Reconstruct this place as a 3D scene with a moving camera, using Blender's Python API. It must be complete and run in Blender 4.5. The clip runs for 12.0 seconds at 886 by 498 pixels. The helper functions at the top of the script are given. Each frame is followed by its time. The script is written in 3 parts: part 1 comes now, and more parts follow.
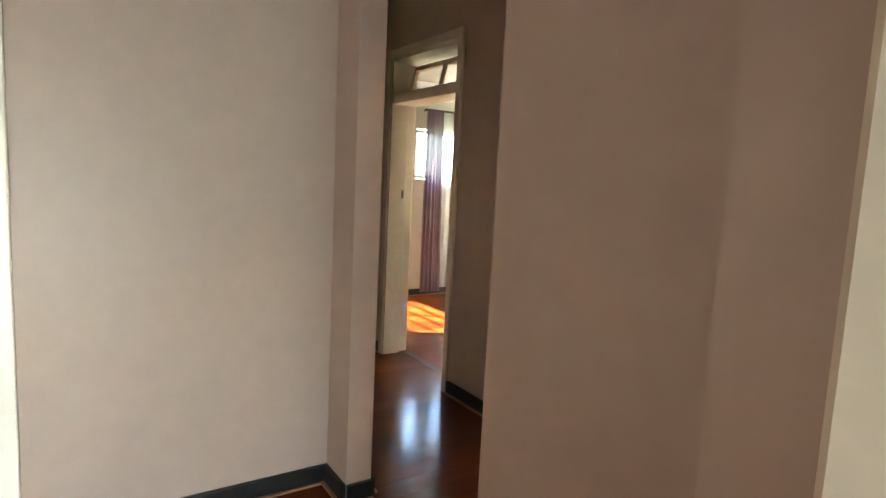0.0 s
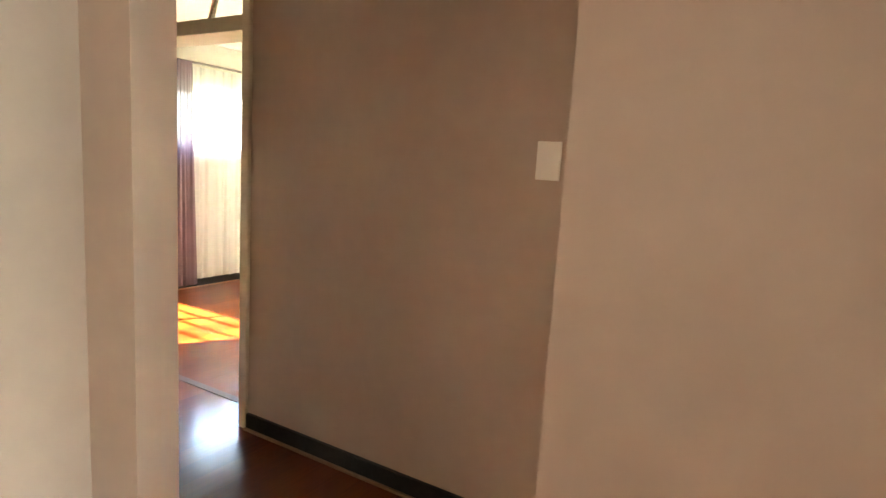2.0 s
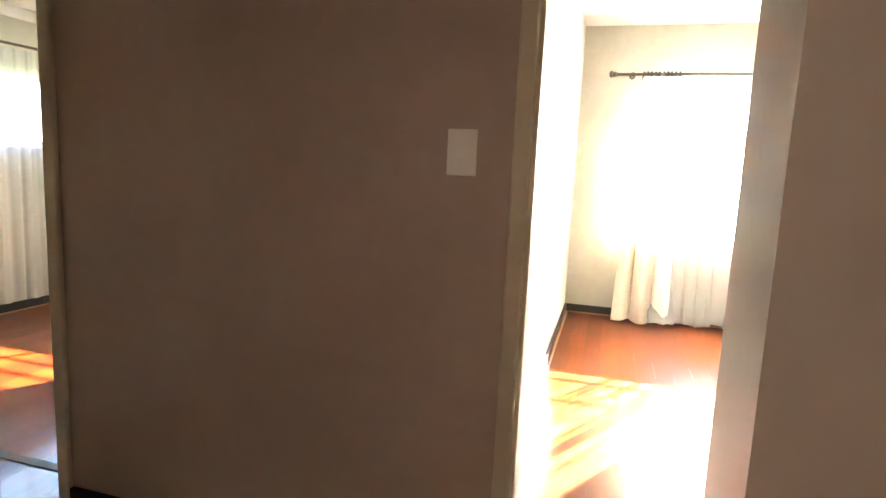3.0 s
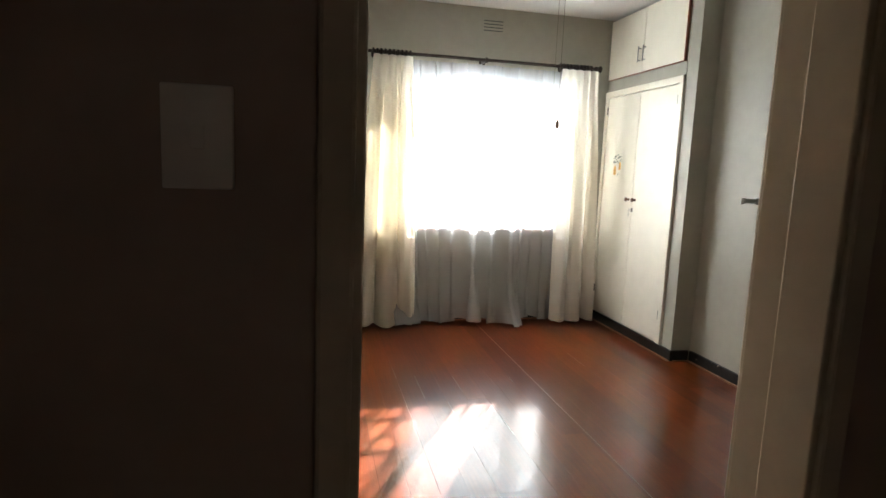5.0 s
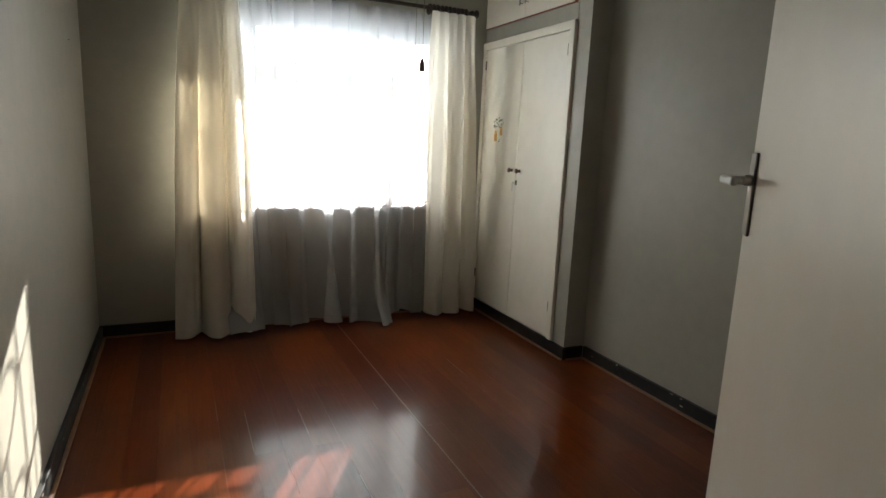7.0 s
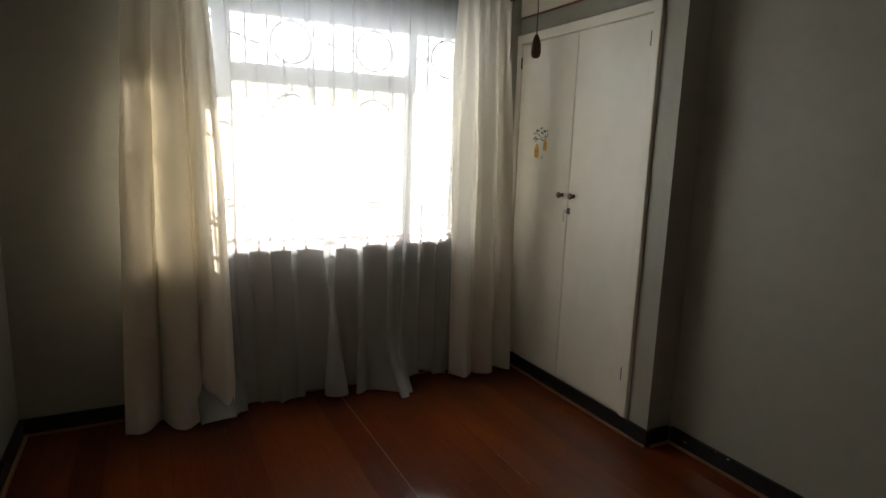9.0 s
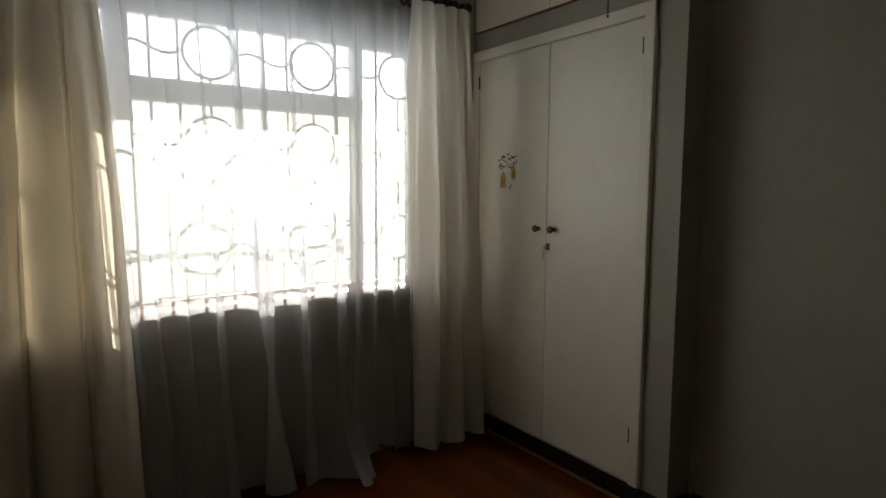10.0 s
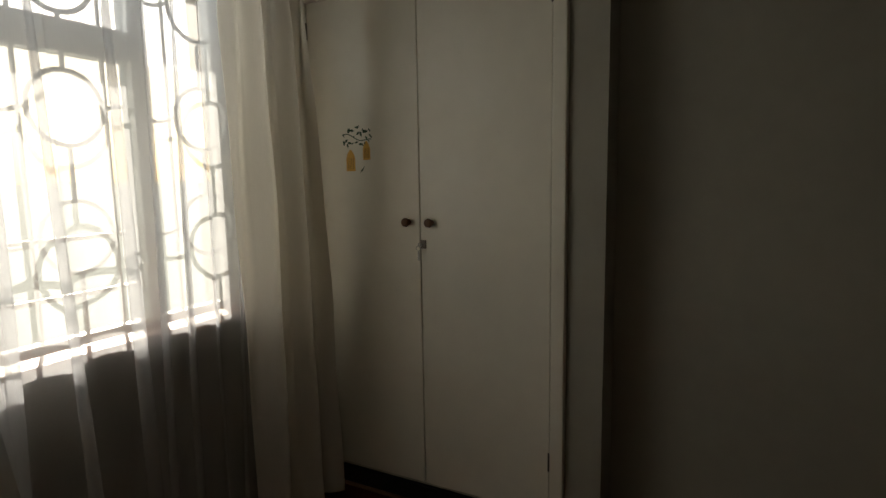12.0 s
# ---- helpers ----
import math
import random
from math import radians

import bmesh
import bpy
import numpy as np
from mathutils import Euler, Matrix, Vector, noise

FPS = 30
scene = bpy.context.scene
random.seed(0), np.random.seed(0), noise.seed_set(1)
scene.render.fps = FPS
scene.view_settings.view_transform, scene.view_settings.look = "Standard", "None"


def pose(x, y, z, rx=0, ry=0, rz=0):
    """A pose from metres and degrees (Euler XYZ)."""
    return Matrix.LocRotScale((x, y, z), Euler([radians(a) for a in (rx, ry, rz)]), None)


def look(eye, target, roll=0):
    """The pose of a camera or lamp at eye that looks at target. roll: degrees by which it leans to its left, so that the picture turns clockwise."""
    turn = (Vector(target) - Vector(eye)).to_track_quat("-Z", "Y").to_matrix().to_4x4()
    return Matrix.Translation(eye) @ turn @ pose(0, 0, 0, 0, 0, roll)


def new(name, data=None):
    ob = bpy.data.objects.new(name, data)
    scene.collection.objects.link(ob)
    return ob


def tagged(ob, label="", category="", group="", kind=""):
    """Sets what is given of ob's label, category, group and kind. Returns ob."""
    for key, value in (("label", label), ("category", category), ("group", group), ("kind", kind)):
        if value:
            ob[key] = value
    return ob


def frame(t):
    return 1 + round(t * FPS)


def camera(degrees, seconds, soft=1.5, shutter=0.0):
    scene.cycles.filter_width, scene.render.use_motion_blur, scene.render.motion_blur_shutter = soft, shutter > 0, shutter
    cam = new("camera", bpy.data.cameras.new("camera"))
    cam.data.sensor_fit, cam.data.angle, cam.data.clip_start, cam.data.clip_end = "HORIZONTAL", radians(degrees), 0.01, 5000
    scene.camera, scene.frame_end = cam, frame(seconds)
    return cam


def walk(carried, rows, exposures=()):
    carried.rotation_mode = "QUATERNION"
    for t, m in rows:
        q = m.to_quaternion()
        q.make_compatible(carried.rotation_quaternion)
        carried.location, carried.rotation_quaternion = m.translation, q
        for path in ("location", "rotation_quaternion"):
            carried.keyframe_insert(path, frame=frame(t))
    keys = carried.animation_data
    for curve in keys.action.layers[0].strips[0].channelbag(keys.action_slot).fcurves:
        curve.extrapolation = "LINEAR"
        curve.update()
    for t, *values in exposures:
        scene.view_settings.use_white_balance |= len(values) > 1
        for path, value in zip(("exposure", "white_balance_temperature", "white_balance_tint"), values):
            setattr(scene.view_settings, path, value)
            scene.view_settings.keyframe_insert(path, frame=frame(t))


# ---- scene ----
cam = camera(75.0, 12.0)
PATH = [
    (0, (-1.305, -2.153, 1.432), (-2.966, -1.064, 1.199), 2.8),
    (0.5, (-1.457, -2.19, 1.465), (-2.933, -0.867, 1.201), 2.0),
    (1, (-1.709, -2.169, 1.448), (-3.047, -0.706, 1.186), 2.7),
    (1.5, (-1.953, -2.047, 1.432), (-3.213, -0.516, 1.163), 2.9),
    (2, (-2.146, -1.962, 1.426), (-3.163, -0.263, 1.139), 3.5),
    (2.5, (-2.307, -1.833, 1.407), (-3.081, -0.014, 1.106), 3.5),
    (3, (-2.472, -1.681, 1.411), (-3.015, 0.224, 1.138), 2.7),
    (3.2, (-2.497, -1.562, 1.43), (-3.0, 0.356, 1.148), 3.0),
    (4.8, (-2.765, -0.945, 1.424), (-2.4, 1.006, 1.178), 2.2),
    (5, (-2.757, -0.832, 1.436), (-2.315, 1.099, 1.157), 2.3),
    (5.5, (-2.774, -0.608, 1.405), (-2.132, 1.259, 1.082), 2.6),
    (6, (-2.622, -0.357, 1.391), (-1.82, 1.438, 1.032), 2.5),
    (6.5, (-2.461, -0.16, 1.41), (-1.625, 1.621, 1.049), 2.7),
    (8.3, (-2.165, 0.692, 1.421), (-1.349, 2.473, 1.019), 1.8),
    (8.5, (-2.216, 0.816, 1.445), (-1.353, 2.576, 1.049), 1.9),
    (9, (-2.221, 1.082, 1.476), (-1.319, 2.833, 1.131), 1.9),
    (9.5, (-2.252, 1.362, 1.445), (-1.192, 3.038, 1.191), 0.5),
    (10, (-2.161, 1.685, 1.428), (-1.005, 3.304, 1.219), 0.2),
    (10.5, (-2.157, 1.979, 1.441), (-0.884, 3.506, 1.223), 0.1),
    (11, (-2.237, 2.267, 1.442), (-0.752, 3.589, 1.225), -1.1),
    (11.5, (-2.209, 2.445, 1.418), (-0.599, 3.606, 1.169), -1.3),
    (12, (-2.025, 2.601, 1.417), (-0.277, 3.539, 1.157), -0.9),
]
EXPOSURES = [(0, 7.88, 6350, 10), (1.0, 8.2, 6500, 10), (1.5, 8.45, 6750, 10), (2.0, 8.6, 7050, 10), (2.5, 8.7, 6800, 10), (3.0, 7.7, 6500, 10), (3.2, 7.2, 6400, 10), (4.8, 4.5, 6100, 9),
             (5.5, 4.05, 6050, 9), (6.5, 3.25, 6100, 9), (8.3, 2.5, 6450, 10), (9.5, 1.85, 6450, 10), (10.5, 1.15, 6450, 10), (12.0, 1.0, 7000, 10)]
walk(cam, [(t, look(e, g, r)) for t, e, g, r in PATH], EXPOSURES)

# ---------------------------------------------------------------- world and light
SUN_TO = Vector((0.58, 1.0, 0.478)).normalized()
world = bpy.data.worlds.new("sky")
scene.world = world
world.use_nodes = True
wn = world.node_tree.nodes
sky = wn.new("ShaderNodeTexSky")
sky.sky_type = "NISHITA"
sky.sun_disc = False
sky.sun_elevation = math.asin(SUN_TO.z)
sky.sun_rotation = math.atan2(SUN_TO.x, SUN_TO.y)
wn["Background"].inputs[1].default_value = 0.05
world.node_tree.links.new(sky.outputs[0], wn["Background"].inputs[0])
sun = new("sun", bpy.data.lights.new("sun", "SUN"))
sun.data.energy, sun.data.angle, sun.data.color = 5.0, radians(0.6), (1.0, 0.93, 0.82)
sun.matrix_world = look((0, 0, 0), -SUN_TO)


def light_panel(name, eye, target, w, h, watts, colour):
    """Lamp standing in for the sky at windows; fill at the hall's added openings."""
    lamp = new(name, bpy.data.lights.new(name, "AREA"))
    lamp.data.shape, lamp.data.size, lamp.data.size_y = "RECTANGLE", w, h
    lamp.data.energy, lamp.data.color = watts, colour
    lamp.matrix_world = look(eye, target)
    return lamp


light_panel("bedroom_window_sky", (-1.28, 4.62, 2.015), (-1.28, 0, 2.015), 1.78, 0.37, 2.5, (0.93, 0.97, 1.0))
light_panel("bedroom_window_garden", (-1.28, 4.62, 1.36), (-1.28, 0, 1.36), 1.78, 0.93, 1.45, (0.96, 1.0, 0.94))
# Lamp in an unseen east opening, added to light the hall's west wall.
light_panel("hall_east_unseen_light", (1.1, -2.5, 0.72), (-3.6, -2.3, 0.6), 0.5, 1.1, 0.42, (0.78, 0.9, 1.0))
# Warm fill lamp in an unseen opening added to the hall's south wall.
light_panel("hall_south_fill", (-2.4, -3.5, 1.4), (-2.55, 0, 1.1), 0.7, 1.0, 0.02, (1.0, 0.84, 0.66))
light_panel("second_room_sky", (-7.56, 2.15, 1.75), (-5, 2.1, 1.5), 1.5, 0.6, 0.011, (0.95, 0.97, 1.0))


# ---------------------------------------------------------------- materials
def material(name, colour, rough=0.6, metal=0.0, vary=0.0, grain=40.0, bump=0.0, bump_scale=120.0, stain=0.0, coat=0.0,
             stretch=(1, 1, 1), per_object=0.0, spec=0.5):
    m = bpy.data.materials.new(name)
    m.use_nodes = True
    nt = m.node_tree
    n, l = nt.nodes, nt.links
    p = n["Principled BSDF"]
    p.inputs["Roughness"].default_value = rough
    p.inputs["Metallic"].default_value = metal
    p.inputs["Specular IOR Level"].default_value = spec
    if coat:
        p.inputs["Coat Weight"].default_value = coat
        p.inputs["Coat Roughness"].default_value = 0.12
    co = n.new("ShaderNodeTexCoord")
    mp = n.new("ShaderNodeMapping")
    mp.inputs["Scale"].default_value = stretch
    l.new(co.outputs["Object"], mp.inputs["Vector"])
    col = n.new("ShaderNodeRGB")
    col.outputs[0].default_value = (*colour, 1)
    out = col.outputs[0]
    for scale, amount in ((grain, vary), (1.3, stain)):
        if not amount:
            continue
        t = n.new("ShaderNodeTexNoise")
        t.inputs["Scale"].default_value = scale
        t.inputs["Detail"].default_value = 5
        l.new(mp.outputs[0], t.inputs["Vector"])
        r = n.new("ShaderNodeMapRange")
        r.inputs["From Min"].default_value, r.inputs["From Max"].default_value = 0.3, 0.7
        r.inputs["To Min"].default_value, r.inputs["To Max"].default_value = 1 - amount, 1 + amount * 0.6
        l.new(t.outputs["Fac"], r.inputs["Value"])
        x = n.new("ShaderNodeMix")
        x.data_type, x.blend_type = "RGBA", "MULTIPLY"
        x.inputs[0].default_value = 1
        l.new(out, x.inputs[6])
        l.new(r.outputs[0], x.inputs[7])
        out = x.outputs[2]
    if per_object:
        oi = n.new("ShaderNodeObjectInfo")
        r = n.new("ShaderNodeMapRange")
        r.inputs["To Min"].default_value, r.inputs["To Max"].default_value = 1 - per_object, 1 + per_object
        l.new(oi.outputs["Random"], r.inputs["Value"])
        x = n.new("ShaderNodeMix")
        x.data_type, x.blend_type = "RGBA", "MULTIPLY"
        x.inputs[0].default_value = 1
        l.new(out, x.inputs[6])
        l.new(r.outputs[0], x.inputs[7])
        out = x.outputs[2]
    l.new(out, p.inputs["Base Color"])
    if bump:
        t = n.new("ShaderNodeTexNoise")
        t.inputs["Scale"].default_value = bump_scale
        t.inputs["Detail"].default_value = 4
        l.new(mp.outputs[0], t.inputs["Vector"])
        b = n.new("ShaderNodeBump")
        b.inputs["Strength"].default_value = bump
        b.inputs["Distance"].default_value = 0.004
        l.new(t.outputs["Fac"], b.inputs["Height"])
        l.new(b.outputs[0], p.inputs["Normal"])
    return m


def cloth(name, colour, through_share, open_share, glow=None):
    """Woven cloth: some light passes straight through the gaps, some glows through the threads."""
    m = bpy.data.materials.new(name)
    m.use_nodes = True
    n, l = m.node_tree.nodes, m.node_tree.links
    n.remove(n["Principled BSDF"])
    out = n["Material Output"]
    dif, tra, clear = n.new("ShaderNodeBsdfDiffuse"), n.new("ShaderNodeBsdfTranslucent"), n.new("ShaderNodeBsdfTransparent")
    co, tex = n.new("ShaderNodeTexCoord"), n.new("ShaderNodeTexNoise")
    mp = n.new("ShaderNodeMapping")
    mp.inputs["Scale"].default_value = (60, 60, 6)
    l.new(co.outputs["Object"], mp.inputs[0])
    l.new(mp.outputs[0], tex.inputs["Vector"])
    mixc = n.new("ShaderNodeMix")
    mixc.data_type = "RGBA"
    mixc.inputs[6].default_value = (*colour, 1)
    mixc.inputs[7].default_value = (*[c * 0.86 for c in colour], 1)
    l.new(tex.outputs["Fac"], mixc.inputs[0])
    l.new(mixc.outputs[2], dif.inputs["Color"])
    tra.inputs["Color"].default_value = (*(glow or colour), 1)
    a, b = n.new("ShaderNodeMixShader"), n.new("ShaderNodeMixShader")
    a.inputs[0].default_value, b.inputs[0].default_value = through_share, open_share
    l.new(dif.outputs[0], a.inputs[1])
    l.new(tra.outputs[0], a.inputs[2])
    l.new(a.outputs[0], b.inputs[1])
    l.new(clear.outputs[0], b.inputs[2])
    l.new(b.outputs[0], out.inputs["Surface"])
    return m


WALL = material("bedroom_wall_paint", (0.382, 0.364, 0.302), 0.5, vary=0.04, grain=14, stain=0.09, bump=0.12, bump_scale=60)
HALL = material("hall_wall_paint", (0.43, 0.325, 0.255), 0.45, vary=0.03, grain=14, stain=0.08, bump=0.04, bump_scale=60)
CEIL = material("ceiling_paint", (0.62, 0.62, 0.59), 0.8, vary=0.03, stain=0.04)
GLOSS = material("white_gloss_paint", (0.86, 0.82, 0.705), 0.34, vary=0.03, grain=9, stain=0.05, bump=0.06, bump_scale=25)
TRIM = material("cream_trim_paint", (0.57, 0.49, 0.37), 0.6, vary=0.05, grain=20, stain=0.06, spec=0.25)
BLACK = material("black_baseboard_paint", (0.016, 0.015, 0.014), 0.4, vary=0.35, grain=30, bump=0.2, spec=0.3)
BEAD = material("floor_bead_wood", (0.27, 0.13, 0.065), 0.4, vary=0.25, grain=25, stretch=(1, 1, 8))


def varnished(name):
    """Old red-stained boards under worn gloss varnish: tones differ board by board, grain runs along them."""
    m = bpy.data.materials.new(name)
    m.use_nodes = True
    n, l = m.node_tree.nodes, m.node_tree.links
    p = n["Principled BSDF"]
    info, co, geo = n.new("ShaderNodeObjectInfo"), n.new("ShaderNodeTexCoord"), n.new("ShaderNodeNewGeometry")
    shift = n.new("ShaderNodeVectorMath")
    shift.operation = "MULTIPLY_ADD"
    shift.inputs[1].default_value = (1, 1, 1)
    jump = n.new("ShaderNodeMath")
    jump.operation = "MULTIPLY"
    jump.inputs[1].default_value = 37.0
    l.new(info.outputs["Random"], jump.inputs[0])
    l.new(co.outputs["Object"], shift.inputs[0])
    l.new(jump.outputs[0], shift.inputs[2])

    def noise(source, stretch, scale, detail=4.0):
        mp, t = n.new("ShaderNodeMapping"), n.new("ShaderNodeTexNoise")
        mp.inputs["Scale"].default_value = stretch
        t.inputs["Scale"].default_value, t.inputs["Detail"].default_value = scale, detail
        l.new(source, mp.inputs["Vector"])
        l.new(mp.outputs[0], t.inputs["Vector"])
        return t.outputs["Fac"]

    def ranged(value, lo, hi, a=0.3, b=0.7):
        r = n.new("ShaderNodeMapRange")
        r.inputs["From Min"].default_value, r.inputs["From Max"].default_value = a, b
        r.inputs["To Min"].default_value, r.inputs["To Max"].default_value = lo, hi
        l.new(value, r.inputs["Value"])
        return r.outputs[0]

    ramp = n.new("ShaderNodeValToRGB")
    stops = ramp.color_ramp.elements
    stops[0].color, stops[1].color = (0.106, 0.0178, 0.0037, 1), (0.164, 0.034, 0.0058, 1)
    mid = stops.new(0.55)
    mid.color = (0.128, 0.0238, 0.0044, 1)
    l.new(info.outputs["Random"], ramp.inputs["Fac"])
    out = ramp.outputs["Color"]
    for value in (ranged(noise(shift.outputs[0], (26, 1.1, 1), 3.0), 0.84, 1.13), ranged(noise(shift.outputs[0], (90, 2.5, 1), 4.0), 0.9, 1.07),
                  ranged(noise(geo.outputs["Position"], (1.0, 0.55, 1), 1.9), 0.62, 1.25)):
        x = n.new("ShaderNodeMix")
        x.data_type, x.blend_type = "RGBA", "MULTIPLY"
        x.inputs[0].default_value = 1
        l.new(out, x.inputs[6])
        l.new(value, x.inputs[7])
        out = x.outputs[2]
    l.new(out, p.inputs["Base Color"])
    p.inputs["Specular IOR Level"].default_value = 0.06
    p.inputs["Roughness"].default_value = 0.3
    p.inputs["Coat Weight"].default_value = 0.65
    l.new(ranged(noise(geo.outputs["Position"], (3, 0.8, 1), 3.0), 0.08, 0.2), p.inputs["Coat Roughness"])
    bump = n.new("ShaderNodeBump")
    bump.inputs["Strength"].default_value, bump.inputs["Distance"].default_value = 0.1, 0.004
    l.new(noise(shift.outputs[0], (9, 1.4, 1), 2.2, 2.0), bump.inputs["Height"])
    l.new(bump.outputs[0], p.inputs["Normal"])
    l.new(bump.outputs[0], p.inputs["Coat Normal"])
    return m


FLOOR = varnished("varnished_floor_board")
SUBFLOOR = material("dark_floor_gap", (0.02, 0.008, 0.005), 0.7)
SHEER = cloth("sheer_voile", (0.75, 0.74, 0.72), 0.55, 0.5, (0.71, 0.73, 0.77))
DRAPE = cloth("cream_curtain_cloth", (0.92, 0.90, 0.86), 0.52, 0.0, (0.92, 0.85, 0.72))
LINING = cloth("curtain_lining_cloth", (0.86, 0.82, 0.72), 0.16, 0.0)
# Cloth for the added net that weakens the second room's sun.
DIM_NET = cloth("sun_dimming_cloth", (0.7, 0.7, 0.66), 0.12, 0.24)
PURPLE = cloth("mauve_curtain_cloth", (0.13, 0.085, 0.1), 0.16, 0.01, (0.24, 0.22, 0.3))
ROD = material("dark_rod_wood", (0.035, 0.02, 0.015), 0.4, vary=0.3)
STEEL = material("brushed_steel", (0.42, 0.42, 0.40), 0.35, metal=1.0, vary=0.1)
BRASS = material("worn_dark_metal", (0.16, 0.14, 0.12), 0.4, metal=1.0, vary=0.2)
KNOB = material("brown_knob_wood", (0.15, 0.07, 0.035), 0.35, vary=0.3)
SWITCH = material("white_switch_plastic", (0.86, 0.82, 0.74), 0.35, vary=0.02)
GRILLE = material("white_grille_paint", (0.78, 0.78, 0.75), 0.45, vary=0.1)
SILLM = material("red_brown_sill_tile", (0.3, 0.165, 0.11), 0.45, vary=0.15, grain=30)
WINF = material("window_frame_paint", (0.70, 0.69, 0.65), 0.4, vary=0.05)
EDGE = material("red_edge_wood", (0.26, 0.09, 0.04), 0.5, vary=0.2)
LEAFM = material("decal_green", (0.018, 0.07, 0.025), 0.5)
WIREM = material("decal_brown", (0.32, 0.15, 0.03), 0.5)
VENTM = material("vent_slot_shade", (0.10, 0.10, 0.09), 0.8)
CAGEM = material("decal_amber", (0.72, 0.41, 0.07), 0.5)
BLADE = material("blade_brown_wood", (0.16, 0.09, 0.05), 0.4, vary=0.25, grain=30)
GRASS = material("lawn", (0.07, 0.10, 0.035), 0.9, vary=0.4, grain=3)
OUTW = material("outside_render", (0.66, 0.63, 0.57), 0.8, vary=0.08, grain=6)
ROOFM = material("roof_sheet", (0.25, 0.12, 0.09), 0.7, vary=0.15)
GLASS = bpy.data.materials.new("window_glass")
GLASS.use_nodes = True
GLASS.node_tree.nodes["Principled BSDF"].inputs["Transmission Weight"].default_value = 1.0
GLASS.node_tree.nodes["Principled BSDF"].inputs["Roughness"].default_value = 0.0
GLASS.node_tree.nodes["Principled BSDF"].inputs["IOR"].default_value = 1.01


# ---------------------------------------------------------------- mesh helpers
def box(bm, x0, x1, y0, y1, z0, z1, bevel=0.0, m=None):
    r = bmesh.ops.create_cube(bm, size=1)
    vs = r["verts"]
    bmesh.ops.transform(bm, verts=vs, matrix=Matrix.Translation(((x0 + x1) / 2, (y0 + y1) / 2, (z0 + z1) / 2)) @ Matrix.Diagonal((x1 - x0, y1 - y0, z1 - z0, 1)))
    if bevel:
        es = list({e for v in vs for e in v.link_edges})
        got = bmesh.ops.bevel(bm, geom=es, offset=bevel, segments=2, affect="EDGES", profile=0.5)
        vs = list({v for f in got["faces"] for v in f.verts} | {v for v in vs if v.is_valid})
    if m is not None:
        bmesh.ops.transform(bm, verts=vs, matrix=m)
    return bm


def lathe(bm, profile, m, seg=20):
    """A turned shape: (radius, height) pairs about z, placed by m."""
    rings = []
    for r, h in profile:
        rings.append([bm.verts.new(m @ Vector((r * math.cos(2 * math.pi * k / seg), r * math.sin(2 * math.pi * k / seg), h))) for k in range(seg)])
    for a, b in zip(rings, rings[1:]):
        for k in range(seg):
            bm.faces.new((a[k], a[(k + 1) % seg], b[(k + 1) % seg], b[k]))
    for ring, turn in ((rings[0], True), (rings[-1], False)):
        bm.faces.new(ring[::-1] if turn else ring)
    return bm


def tube(bm, pts, r, seg=8, closed=False):
    pts = [Vector(p) for p in pts]
    n = len(pts)
    rings = []
    for i, p in enumerate(pts):
        d = (pts[(i + 1) % n] - pts[i - 1]) if closed else (pts[min(i + 1, n - 1)] - pts[max(i - 1, 0)])
        d.normalize()
        s = d.cross(Vector((0.13, 0.98, 0.11)))
        if s.length < 0.2:
            s = d.cross(Vector((1, 0, 0)))
        s.normalize()
        u = d.cross(s)
        rings.append([bm.verts.new(p + r * (math.cos(2 * math.pi * k / seg) * s + math.sin(2 * math.pi * k / seg) * u)) for k in range(seg)])
    pairs = list(zip(rings, rings[1:])) + ([(rings[-1], rings[0])] if closed else [])
    for a, b in pairs:
        for k in range(seg):
            bm.faces.new((a[k], a[(k + 1) % seg], b[(k + 1) % seg], b[k]))
    if not closed:
        bm.faces.new(rings[0][::-1])
        bm.faces.new(rings[-1])
    return bm


def mesh_of(name, bm, mat, smooth=False):
    bmesh.ops.recalc_face_normals(bm, faces=bm.faces[:])
    me = bpy.data.meshes.new(name)
    bm.to_mesh(me)
    bm.free()
    me.materials.append(mat)
    if smooth:
        for f in me.polygons:
            f.use_smooth = True
    return me


def part(name, bm, mat, parent, label="", smooth=False):
    ob = new(name, mesh_of(name, bm, mat, smooth))
    ob.parent = parent
    if label:
        ob["label"] = label
    return ob


def thing(name, label, category, at=(0, 0, 0), group="", kind=""):
    ob = new(name)
    ob.empty_display_size = 0.05
    ob.location = at
    return tagged(ob, label, category, group, kind)


def solid(name, bm, mat, label, category, kind="structure", smooth=False, group=""):
    return tagged(new(name, mesh_of(name, bm, mat, smooth)), label, category, group, kind)


def B(*a, **k):
    return box(bmesh.new(), *a, **k)


